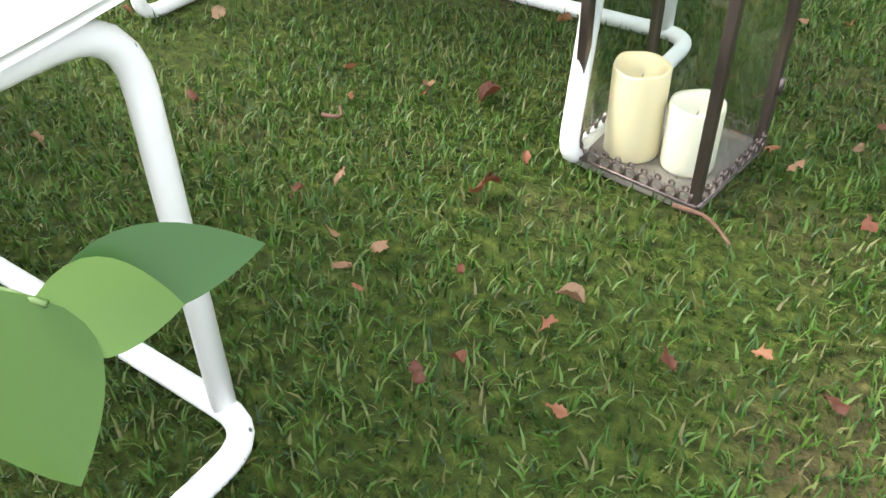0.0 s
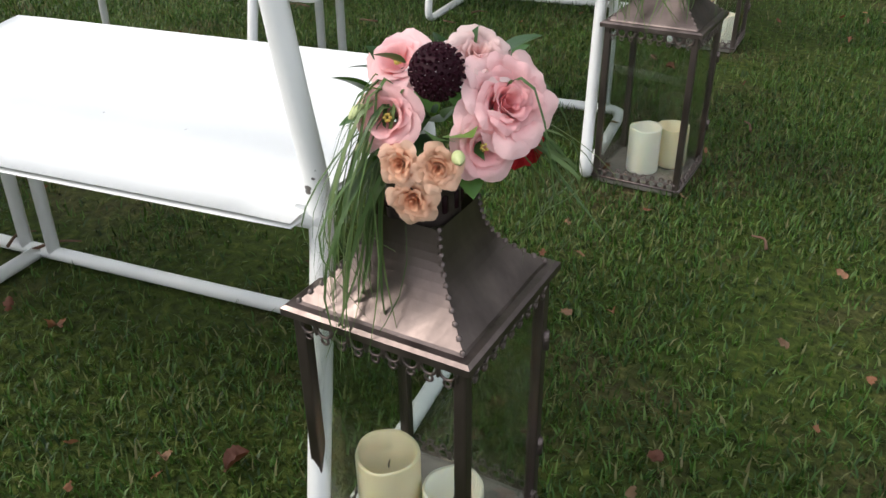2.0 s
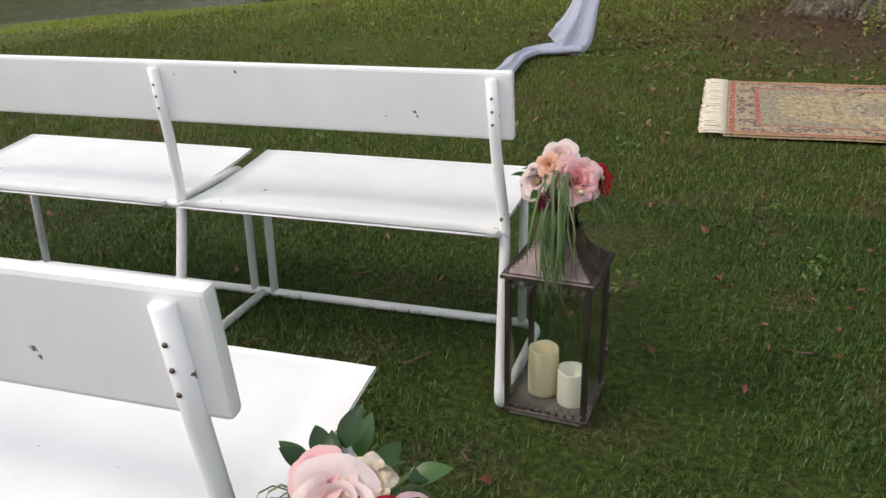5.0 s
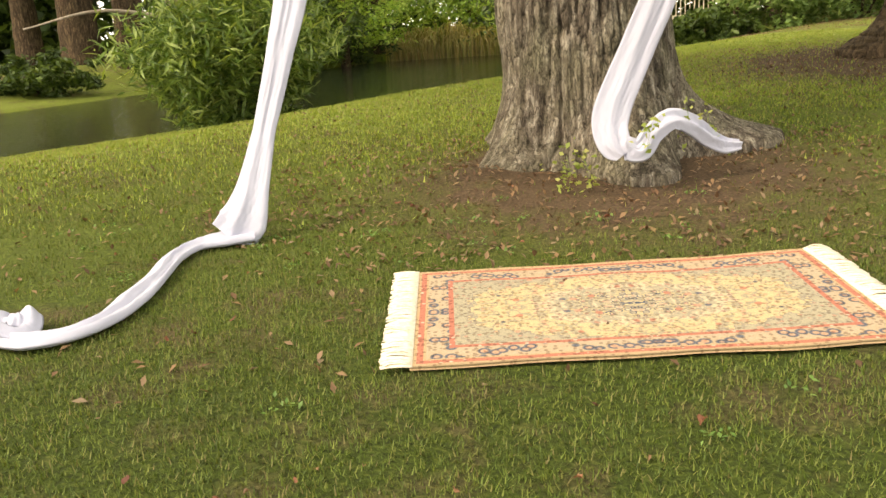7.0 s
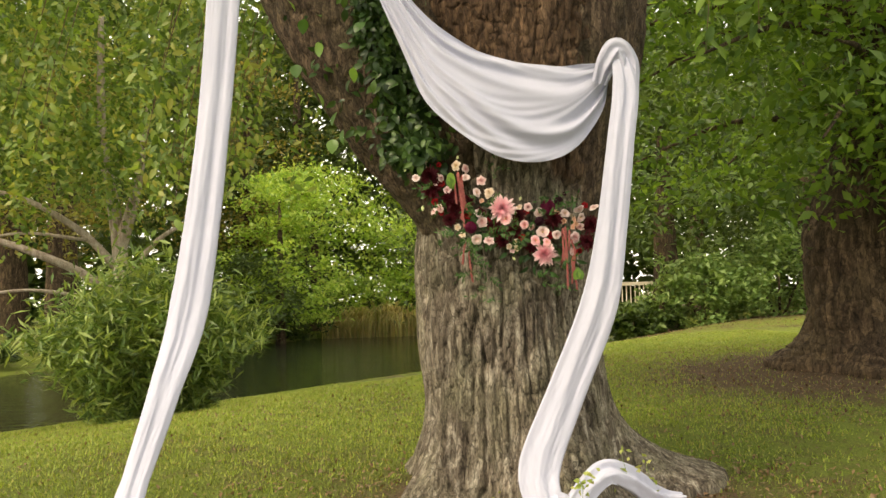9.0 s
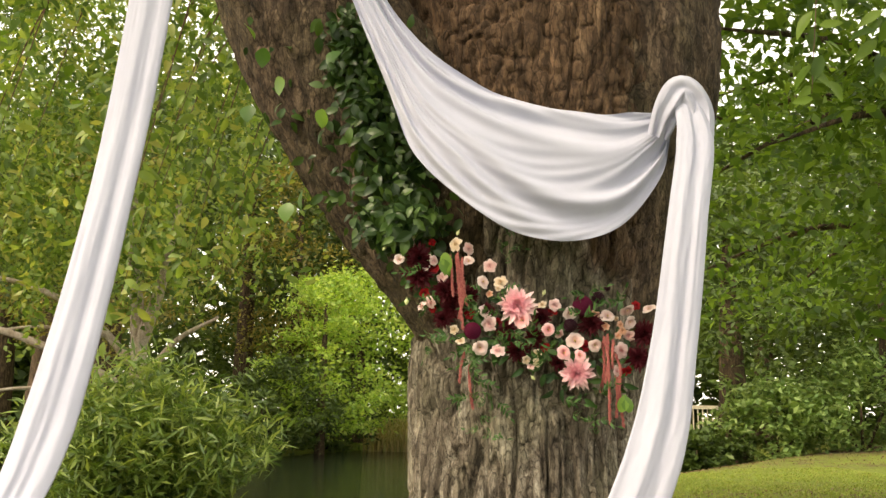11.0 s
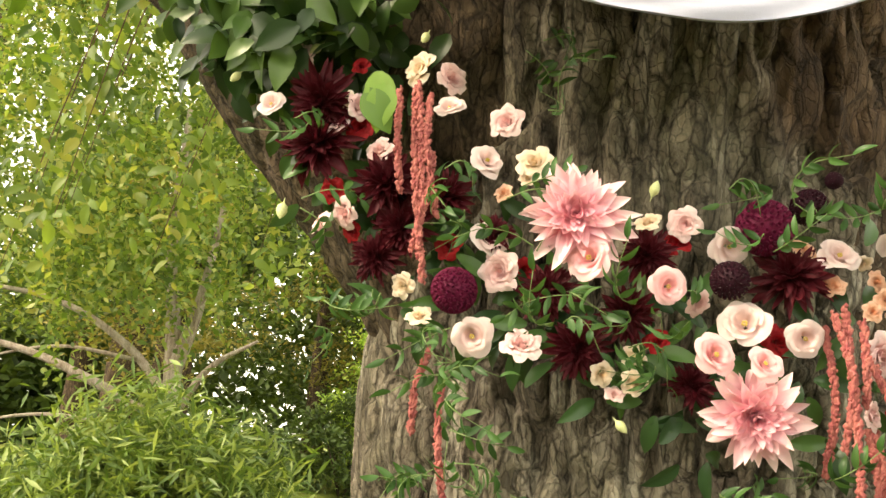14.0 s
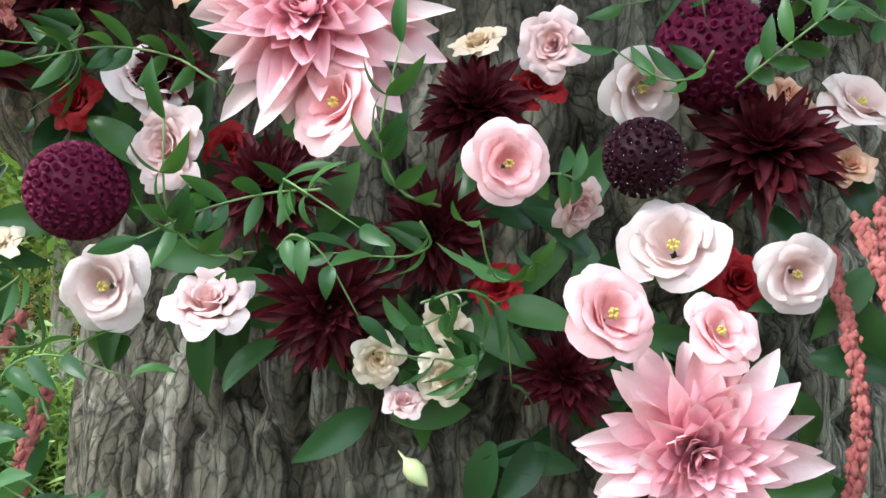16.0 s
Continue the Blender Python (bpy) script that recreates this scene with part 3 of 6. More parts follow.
gx, gy = spread(-14, 16, 0.2, 700), spread(-1, 32, 0.2, 700)
X, Y = np.meshgrid(gx, gy)
Z = height(X, Y)
ground = tagged(new("ground", mesh("ground", np.stack([X, Y, Z], -1).reshape(-1, 3), grid_faces(len(gy), len(gx)), SOIL)),
                "mown lawn with bare brown soil under the trees", "ground", kind="structure")
wx, wy = np.linspace(-60, 30, 60), np.linspace(2, 56, 40)
WX, WY = np.meshgrid(wx, wy)
tagged(new("water", mesh("water", np.stack([WX, WY, np.full_like(WX, -0.34)], -1).reshape(-1, 3), grid_faces(40, 60), WATER)),
       "dark still pond reflecting sky and trees", "pond", kind="structure")




# ---- benches ----
def bench():
    b = thing("bench", pose(0, 0, 0), "white-painted garden bench with tubular steel frame, on grass", "bench", "rows of benches")
    R = 0.0135
    post = lambda x, i: [(x + i * 0.035, 0.070, 0.79), (x + i * 0.03, 0.097, 0.60), (x + i * 0.012, 0.108, 0.44), (x, 0.0, 0.014)]
    pr = rounded(post(0, -1) + [(0, 0.46, 0.014), (-1.8, 0.46, 0.014)] + post(-1.8, 1)[::-1], 0.055, 7)
    part("tube_frame", mesh("tube_frame", *tube(pr, R, 12), WHITE), b)
    part("middle_frame", mesh("middle_frame", *tube(rounded(post(-0.89, 0) + [(-0.89, 0.45, 0.014)], 0.055, 7), R, 12), WHITE), b)
    leg = mesh("front_leg", *tube(rounded([(0, 0.46, 0.014), (0, 0.47, 0.425), (0, 0.10, 0.425)], 0.06, 7), R * 0.95, 12), WHITE)
    for x in (-0.05, -0.855, -0.925, -1.75):
        part("front_leg", leg, b, m=pose(x, 0, 0))
    rail = mesh("seat_rail", *tube([(0.0, 0, 0), (-0.6, 0, 0), (-1.2, 0, 0), (-1.8, 0, 0)], R * 0.9, 10), WHITE)
    part("seat_rail", rail, b, m=pose(0, 0.1, 0.428))
    # two seat panels with rolled edges and a shallow dip
    ny, nx = 17, 13
    yy, xx = np.linspace(0, 1, ny), np.linspace(0, 1, nx)
    def sheet(off):
        VV = []
        for v in yy:
            for u in xx:
                ed = min(u, 1 - u) * 0.87
                round_ = min(0.009, 0.008 * max(0, 1 - ed / 0.03) ** 2 + 0.008 * max(0, 1 - min(v, 1 - v) * 0.5 / 0.03) ** 2)
                VV.append((-0.026 - 0.848 * u, 0.065 + 0.475 * v, 0.447 + 0.022 * v - 0.012 * math.sin(math.pi * v) - (round_ if off == 0 else -round_ * 0.3) - off))
        return np.array(VV)
    top, bot = sheet(0), sheet(0.018)
    F = grid_faces(ny, nx)
    n = ny * nx
    rim = [i for i in range(nx)] + [nx * k + nx - 1 for k in range(1, ny)] + [n - 2 - i for i in range(nx - 1)] + [nx * k for k in range(ny - 2, 0, -1)]
    side = np.array([(rim[i], rim[(i + 1) % len(rim)], rim[(i + 1) % len(rim)] + n, rim[i] + n) for i in range(len(rim))])
    seat = mesh("seat", np.vstack([top, bot]), np.vstack([F, F[:, ::-1] + n, side]), WHITE)
    part("seat", seat, b)
    part("seat", seat, b, m=pose(-0.9, 0, 0))
    V, F = box(-1.81, 0.01, -0.011, 0.011, 0.0, 0.155, 0.007)
    part("backrest", mesh("backrest", V, F, WHITE, False), b, m=pose(0, 0.103, 0.653, 7))
    bolt = mesh("bolt", *lathe([(0.0001, 0.0025), (0.0025, 0.002), (0.0035, 0.0)], 8), IRON)
    for x in (-0.033, -0.89, -1.767):
        for z in (0.69, 0.72, 0.75):
            part("bolt", bolt, b, m=pose(x, 0.097 - (z - 0.6) * 0.142 - R, z, 90))
    return b


first = bench()
first.matrix_basis = pose(-0.03, 0.265, 0)
for x, y, r in ((0.0, 1.285, 0), (0.035, 2.445, 0.5), (0.05, 3.585, 0)):
    made = copy_thing(first, pose(x, y, 0, 0, 0, r))
    if y < 2:
        for o in made.children:
            if o.name.startswith("backrest"):
                o.scale.z = 0.74


# ---- lanterns ----
def lantern():
    L = thing("lantern", pose(0, 0, 0), "square antique-pewter candle lantern with glass sides and a pagoda roof", "lantern", "lanterns along the aisle")
    h = 0.098
    V, F = box(-h, h, -h, h, 0.004, 0.020, 0.003)
    part("base_tray", mesh("base_tray", V, F, TRAY, False), L)
    V, F = box(-0.0068, 0.0068, -0.0068, 0.0068, 0.0, 0.36, 0.002)
    po = mesh("post", V, F, PEWTER, False)
    for sx in (-1, 1):
        for sy in (-1, 1):
            part("post", po, L, m=pose(sx * (h - 0.006), sy * (h - 0.006), 0.004))
    V, F = box(-h + 0.008, h - 0.008, -0.0012, 0.0012, 0.02, 0.355)
    gl = mesh("pane", V, F, GLASS, False)
    # pierced trim: loops and drops in a row
    loops = []
    a = np.linspace(0, 2 * np.pi, 13)
    for k in range(9):
        x = -h + 0.018 + k * (2 * h - 0.036) / 8
        loops.append(tube(np.stack([x + 0.0085 * np.cos(a), 0 * a, 0.010 + 0.0085 * np.sin(a)], -1), 0.0017, 5, False))
        loops.append(tube(np.stack([x + 0.004 * np.cos(a), 0 * a, 0.0225 + 0.004 * np.sin(a)], -1), 0.0015, 5, False))
        loops.append(tube([(x + 0.0098, 0, 0.002), (x + 0.0098, 0.0004, 0.01), (x + 0.0098, 0, 0.018)], 0.0018, 5))
    loops.append(tube([(-h, 0, 0.001), (0, 0, 0.001), (h, 0, 0.001)], 0.0028, 6))
    trim = mesh("pierced_trim", *join(loops), IRON)
    for q in range(4):
        part("pane", gl, L, m=pose(0, 0, 0, 0, 0, 90 * q) @ pose(0, -h + 0.006, 0)).visible_shadow = False
        part("pierced_trim", trim, L, m=pose(0, 0, 0, 0, 0, 90 * q) @ pose(0, -h - 0.001, 0.018))
        part("pierced_trim", trim, L, m=pose(0, 0, 0, 0, 0, 90 * q) @ pose(0, -h - 0.001, 0.361, 180))
    # roof: flat eave, swept pyramid with riveted hips
    e = 0.107
    rows = [(e, 0.360), (e, 0.368), (e - 0.004, 0.371), (e - 0.012, 0.371)]
    for u in np.linspace(0, 1, 12):
        rows.append((0.093 * (1 - u) + 0.040 * u - 0.014 * math.sin(math.pi * u), 0.374 + 0.088 * u))
    c = [(-1, -1), (0, -1), (1, -1), (1, 0), (1, 1), (0, 1), (-1, 1), (-1, 0)]
    V = np.array([(sx * r, sy * r, z) for r, z in rows for sx, sy in c])
    part("roof", mesh("roof", V, grid_faces(len(rows), 8, True), PEWTER, False), L)
    bead = []
    Vb, Fb = lathe([(0.0002, 0.0035), (0.003, 0.002), (0.0035, -0.001)], 6)
    for sx, sy in ((-1, -1), (1, -1), (1, 1), (-1, 1)):
        for r, z in rows[4:]:
            bead.append((Vb + (sx * r, sy * r, z), Fb))
    tagged(part("hip_rivets", mesh("hip_rivets", *join(bead), IRON), L), kind="stuff")
    part("neck", mesh("neck", *lathe([(0.037, 0.455), (0.037, 0.493), (0.042, 0.495), (0.044, 0.503), (0.036, 0.509), (0.0005, 0.513)], 28), IRON), L)
    slot = mesh("vent_slot", *lathe([(0.0004, -0.011), (0.004, -0.008), (0.004, 0.008), (0.0004, 0.011)], 6), P_DARK)
    for k in range(14):
        part("vent_slot", slot, L, m=pose(0, 0, 0, 0, 0, k * 360 / 14) @ pose(0.0355, 0, 0.476))
    hinge = mesh("hinge", *tube([(0, 0, -0.012), (0, 0, 0), (0, 0, 0.012)], 0.005, 8), IRON)
    for z in (0.11, 0.27):
        part("hinge", hinge, L, m=pose(h + 0.001, h - 0.004, z))
    return L


def candle(x, y, z, r, hgt, mat_, label):
    a = np.linspace(0, 2 * np.pi, 28, endpoint=False)
    prof = [(0.001, 0), (r * 0.97, 0), (r, 0.004), (r, hgt * 0.5), (r, hgt - 0.004), (r * 0.97, hgt), (r * 0.86, hgt - 0.003), (r * 0.82, hgt - 0.022), (0.001, hgt - 0.026)]
    V, F = lathe(prof, 28)
    ang = np.arctan2(V[:, 1], V[:, 0])
    V[:, 2] += np.where(V[:, 2] > hgt - 0.01, 0.0014 * np.sin(2 * ang + x * 40) + 0.0008 * np.sin(5 * ang), 0)
    c = thing("candle", pose(x, y, z), label, "candle", "candles in the lanterns")
    part("wax", mesh("wax", V, F, mat_), c)
    part("wick", mesh("wick", *tube([(0, 0, hgt - 0.028), (0.0005, 0, hgt - 0.02), (0.002, 0.001, hgt - 0.014)], 0.001, 5), IRON), c)


LAN = [(0.102, 1.395, -7.0), (0.162, 2.548, -8.0), (0.168, 3.682, -5.0)]
proto = lantern()
proto.matrix_basis = pose(*LAN[0][:2], 0, 0, 0, LAN[0][2])
for x, y, r in LAN[1:]:
    copy_thing(proto, pose(x, y, 0, 0, 0, r))
candle(0.062, 1.362, 0.0205, 0.038, 0.130, WAX_IVORY, "tall ivory pillar candle inside a pewter lantern")
candle(0.140, 1.370, 0.0205, 0.036, 0.095, WAX_WHITE, "short white pillar candle inside a pewter lantern")
candle(0.150, 2.530, 0.0205, 0.036, 0.105, WAX_WHITE, "white pillar candle inside a pewter lantern")
candle(0.205, 2.585, 0.0205, 0.036, 0.095, WAX_IVORY, "ivory pillar candle inside a pewter lantern")
candle(0.135, 3.690, 0.0205, 0.037, 0.120, WAX_IVORY, "tall ivory pillar candle inside a pewter lantern")
candle(0.212, 3.660, 0.0205, 0.036, 0.090, WAX_WHITE, "short white pillar candle inside a pewter lantern")


# ---- rug ----
nx, ny = 90, 54
U, W = np.meshgrid(np.linspace(-RUG_X, RUG_X, nx), np.linspace(-RUG_Y, RUG_Y, ny))
RM = pose(1.515, 6.715, 0, 0, 0, 0.0)
rug = thing("rug", RM, "faded oriental rug with cream medallion, rust borders and fringes, on grass", "rug")
def rug_z(u, w):
    return height(1.515 + u, 6.715 + w) + 0.030 + 0.010 * (vnoise(u * 3 + 9, w * 3 + 9) - 0.5)
top = np.stack([U, W + 0.006 * np.sin(U * 9), rug_z(U, W)], -1).reshape(-1, 3)
n = nx * ny
F = grid_faces(ny, nx)
rim = list(range(nx)) + [nx * k + nx - 1 for k in range(1, ny)] + [n - 2 - i for i in range(nx - 1)] + [nx * k for k in range(ny - 2, 0, -1)]
side = np.array([(rim[i], rim[(i + 1) % len(rim)], rim[(i + 1) % len(rim)] + n, rim[i] + n) for i in range(len(rim))])
part("carpet", mesh("carpet", np.vstack([top, top - (0, 0, 0.012)]), np.vstack([F, F[:, ::-1] + n, side]), RUG), rug)
for sx in (-1, 1):
    st = []
    for k in range(260):
        w = -RUG_Y + 2 * RUG_Y * (k + rng.random() * 0.8) / 260
        L = 0.105 + 0.02 * rng.random()
        j = rng.normal(0, 0.012, 2)
        us = [RUG_X - 0.01, RUG_X + L * 0.5, RUG_X + L]
        P = [(sx * u, w + o, rug_z(sx * u, w) + dz) for u, o, dz in zip(us, (0, j[0] * 0.5, j[0]), (0.0, 0.004 + abs(j[1]) * 0.4, 0.0))]
        st.append(tube(smooth_path(P, 4), 0.0032, 4))
    part("fringe", mesh("fringe", *join(st), FRINGE), rug, "cream cotton fringe")


# ---- big tree ----
def bark_tube(P, R, nth, nz, amp, fu, fz, squeeze=None, seed=0.0):
    """A trunk with furrowed bark along the points P with radii R."""
    k = np.linspace(0, 1, len(R))
    t = np.linspace(0, 1, nz)
    C = smooth_path(P, nz)
    r = np.interp(t, k, R)
    a = np.linspace(0, 2 * np.pi, nth, endpoint=False)
    T = np.gradient(C, axis=0)
    T /= np.linalg.norm(T, axis=1)[:, None]
    X = np.cross(T, (0, -1.0, 0.0))
    X = np.where(np.linalg.norm(X, axis=1)[:, None] < 0.1, (1.0, 0, 0), X)
    X /= np.linalg.norm(X, axis=1)[:, None]
    Yv = np.cross(T, X)
    length = np.linalg.norm(np.diff(C, axis=0), axis=1).sum()
    A, S = np.meshgrid(a / (2 * np.pi), t * length)
    rad = np.repeat(r[:, None], nth, 1)
    if squeeze is not None:
        rad = squeeze(A * 2 * np.pi, C[:, 2][:, None], rad)
    warp = 1.6 * vnoise(A * 6 + seed, S * 2 + 3, 6)
    q1 = np.abs(vnoise(A * fu, S * fz + warp, fu) - 0.5) * 2
    q2 = np.abs(vnoise(A * fu * 2, S * fz * 2.3 + warp + 11, fu * 2) - 0.5) * 2
    q3 = vnoise(A * 9, S * 1.7 + 5 + seed, 9)
    q4 = vnoise(A * fu * 4, S * fz * 8 + 31, fu * 4)
    furrow = np.clip(q1 * 3.2, 0, 1) ** 0.7 * 0.6 + np.clip(q2 * 3.0, 0, 1) ** 0.7 * 0.4
    rad = rad + amp * (furrow - 0.7) + amp * 0.08 * (q4 - 0.5) + 0.09 * r[:, None] * (q3 - 0.5)
    V = C[:, None] + rad[..., None] * (np.cos(A * 2 * np.pi)[..., None] * X[:, None] + np.sin(A * 2 * np.pi)[..., None] * Yv[:, None])
    return V.reshape(-1, 3), grid_faces(nz, nth, True)


def clumps(centres, n, spread_, flat=0.6):
    """n places scattered round each of the centres."""
    C = np.repeat(np.asarray(centres, float), n, 0)
    off = rng.normal(size=C.shape) * spread_
    off[:, 2] *= flat
    return C + off


def flare(ang, z, rad):
    g = np.exp(-np.clip(z - 0.28, 0, 9) / 0.26)
    turn_l = np.angle(np.exp(1j * (ang - np.pi)))
    lobes = 0.18 + 0.14 * np.cos(5 * ang + 0.6) + 0.52 * np.exp(-((np.angle(np.exp(1j * (ang - 0.1)))) / 0.42) ** 2) - 0.05 * np.exp(-(turn_l / 0.6) ** 2)
    g2 = np.exp(-np.clip(z - 0.2, 0, 9) / 0.8)
    return rad + g * lobes - 0.07 * np.exp(-(turn_l / 0.7) ** 2 - ((z - 0.85) / 0.5) ** 2) + 0.10 * g2 * (1 + 0.5 * np.cos(5 * ang + 0.6))


TX, TY = 1.84, 9.85
tree = thing("tree", pose(0, 0, 0), "massive old tree with furrowed grey-brown bark, ivy and a forked trunk", "tree")
TV, TF = bark_tube([(TX + 0.05, TY, 0.0), (TX, TY, 0.9), (TX - 0.02, TY, 1.7), (TX, TY, 2.4), (TX + 0.05, TY + 0.02, 3.1), (TX + 0.10, TY + 0.05, 3.7), (TX + 0.02, TY + 0.1, 4.4), (TX - 0.05, TY + 0.15, 5.1)],
                                      [0.70, 0.66, 0.64, 0.66, 0.74, 0.80, 0.84, 0.25], 440, 360, 0.050, 58, 3.6, flare)
TV[:, 1] = np.where(TV[:, 1] > 9.14, 9.14 + (TV[:, 1] - 9.14) * 1.5, TV[:, 1])  # deeper than wide
part("trunk", mesh("trunk", TV, TF, BARK), tree)
part("limb", mesh("limb", *bark_tube([(1.72, TY, 2.1), (1.42, TY - 0.02, 2.75), (0.96, TY - 0.05, 3.4), (0.46, TY - 0.1, 4.2), (0.0, TY - 0.2, 5.6), (-0.7, TY - 0.4, 7.5)],
                                    [0.40, 0.53, 0.55, 0.48, 0.36, 0.22], 170, 170, 0.034, 34, 5.0, None, 3.0), BARK_BURR_SHADED), tree)
part("limb", mesh("limb", *bark_tube([(1.98, TY, 2.2), (2.12, TY, 3.0), (2.28, TY, 3.8), (2.5, TY + 0.1, 5.0), (2.9, TY + 0.3, 7.0)],
                                    [0.50, 0.60, 0.60, 0.48, 0.3], 170, 160, 0.034, 34, 5.0, None, 8.0), BARK_BURR_SHADED), tree)
bough = []
tips = []
for k in range(16):
    az_ = rng.uniform(0, 2 * np.pi)
    o = np.array([0.0 + rng.uniform(-0.4, 2.8), TY, rng.uniform(6.2, 8.4)])
    L = rng.uniform(4, 8.0)
    tip = o + np.array([math.cos(az_) * L, math.sin(az_) * L, rng.uniform(-0.4, 2.4)])
    mid = (o + tip) / 2 + (0, 0, 0.9)
    bough.append(tube(smooth_path([o, mid, tip], 14), np.linspace(0.16, 0.02, 14), 8))
    for u in np.linspace(0.35, 1, 10):
        tips.append(o * (1 - u) ** 2 + 2 * u * (1 - u) * mid + u * u * tip + rng.normal(0, 0.6, 3))
for P in bough:
    part("bough", mesh("bough", *P, BARK), tree)
part("crown", mesh("crown", *leaves(clumps(tips, 150, 0.8, 0.5), 0.21, 0.5, 0.5, down=0.4), G_CROWN), tree)

# ivy on the left limb and its foot
iv = []
for k in range(1200):
    u = rng.random() ** 0.8
    c = np.array([1.17, TY - 0.55, 2.60]) * (1 - u) + np.array([0.86, TY - 0.62, 3.75]) * u
    w = 0.075 + 0.05 * rng.random()
    iv.append(c + (rng.normal(0, w), rng.normal(0, 0.04) - 0.03, rng.normal(0, 0.06)))
for k in range(110):
    u = rng.random()
    c = np.array([0.95, TY - 0.42, 2.75]) * (1 - u) + np.array([0.42, TY - 0.46, 3.7]) * u
    iv.append(c + (rng.normal(0, 0.10), rng.normal(0, 0.05), rng.normal(0, 0.1)))
for k in range(330):
    iv.append(np.array([1.12, 9.12, 2.68]) + rng.normal(0, 1, 3) * (0.10, 0.05, 0.06))
ivy = thing("ivy", pose(0, 0, 0), "glossy dark green ivy climbing the forked trunk", "ivy")
tagged(part("ivy_leaves", mesh("ivy_leaves", *leaf_spray(np.array(iv), 0.075, 0.26, 0.7), G_IVY), ivy), kind="stuff")
big = [(0.42, 9.15, 3.55), (0.36, 9.15, 3.25), (0.5, 9.1, 3.05), (0.62, 9.08, 2.92), (0.66, 9.05, 2.80), (0.50, 9.1, 3.38), (0.74, 9.05, 3.2), (0.3, 9.2, 3.7), (0.6, 9.05, 2.74), (0.8, 9.05, 3.5)]
V, F = blade_leaf(0.10, 0.042, 0.5, 0.1)
bl = mesh("large_leaf", V, F, G_BROAD)
for k, p in enumerate(big):
    part("large_leaf", bl, ivy, m=pose(*p, rng.uniform(-30, 30), 60 + rng.uniform(-20, 20), rng.uniform(0, 360)))


# ---- draped cloth ----
def ribbon(P, Wd, n, m, folds, depth, seed, face=(0, -1, 0)):
    """A gathered strip of cloth along P with widths Wd; folds run along it."""
    C = smooth_path(P, n)
    t = np.linspace(0, 1, n)
    w = np.interp(t, np.linspace(0, 1, len(Wd)), Wd)
    T = np.gradient(C, axis=0)
    T /= np.linalg.norm(T, axis=1)[:, None]
    S = np.cross(T, face)
    S /= np.linalg.norm(S, axis=1)[:, None] + 1e-9
    N = np.cross(S, T)
    v = np.linspace(-1, 1, m)
    Tt, Vv = np.meshgrid(t, v, indexing="ij")
    fold = np.sin(Vv * folds + 2.2 * np.sin(Tt * 5 + seed) * 0.5) * 0.6 + 0.8 * (vnoise(Vv * folds * 0.8 + 20 + seed, Tt * 7 + 5) - 0.5) + 0.35 * (vnoise(Vv * 9 + 20 + seed, Tt * 60 + 5) - 0.5)
    round_ = np.sqrt(np.clip(1 - Vv ** 2, 0, 1))
    d = depth * (0.35 + 0.65 * w / max(Wd))[:, None]
    out = C[:, None] + (Vv * w[:, None] * 0.5)[..., None] * S[:, None] + (d * (fold * 0.5 * (0.3 + 0.7 * round_) + round_ * 0.8))[..., None] * N[:, None]
    back = C[:, None] + (Vv * w[:, None] * 0.49)[..., None] * S[:, None] - (d * (round_ * 0.5) + 0.002)[..., None] * N[:, None]
    F = grid_faces(n, m)
    k = n * m
    j = np.arange(n - 1)
    e1 = np.stack([j * m, (j + 1) * m, (j + 1) * m + k, j * m + k], -1)
    e2 = np.stack([j * m + m - 1, j * m + m - 1 + k, (j + 1) * m + m - 1 + k, (j + 1) * m + m - 1], -1)
    return np.vstack([out.reshape(-1, 3), back.reshape(-1, 3)]), np.vstack([F, F[:, ::-1] + k, e1, e2])


drape = thing("drape", pose(0, 0, 0), "sheer white cloth swagged across the trunk and trailing to its roots", "drape")
# swag: rows hang between the left limb and the knot on the right
nu, nv = 90, 72
u, v = np.meshgrid(np.linspace(0, 1, nu), np.linspace(0, 1, nv), indexing="ij")
upper = smooth_path([(0.76, 4.45), (0.98, 3.80), (1.20, 3.46), (1.44, 3.27), (1.70, 3.17), (2.0, 3.14), (2.2, 3.16), (2.36, 3.20)], nu)
lower = smooth_path([(0.64, 4.40), (0.86, 3.72), (1.06, 3.22), (1.18, 2.91), (1.36, 2.72), (1.58, 2.57), (1.83, 2.52), (2.08, 2.60), (2.28, 2.84), (2.36, 3.06)], nu)
xs = 1.36 + 1.05 * (upper[:, :1] * (1 - v) + lower[:, :1] * v - 1.36)
zs = 1.79 + 1.05 * (upper[:, 1:] * (1 - v) + lower[:, 1:] * v - 1.79)
hang = np.clip(4 * u * (1 - u), 0, 1)
# catenary folds: more crowded towards the knot, each row a soft roll
ph = 4.6 * v ** 0.9 + 0.75 * np.sin(u * 3.4 + 0.4) + 1.3 * (vnoise(u * 3 + 2, v * 3 + 7) - 0.5)
wave = np.sin(ph * 2 * np.pi) * (0.45 + 0.55 * np.sin(v * 5.0 + u * 2.0) ** 2) + 0.35 * np.sin(ph * 5.1 + 3.0 * u + 1)
zs = zs - 0.003 * v * hang
fine = np.sin(2 * np.pi * (13 * v + 3.5 * vnoise(u * 2.2 + 5, v * 4 + 1))) * vnoise(u * 4 + 9, v * 5 + 3) ** 2
ys = 9.12 + 0.03 * (1 - hang) - 0.14 * v * hang - 0.011 * fine - 0.12 * np.sin(np.pi * u) - 0.024 * wave * (0.4 + 0.6 * hang) - 0.07 * np.sin(np.pi * np.clip(v, 0, 1)) * hang
V0 = np.stack([xs, ys, zs], -1).reshape(-1, 3)
F0 = grid_faces(nu, nv)
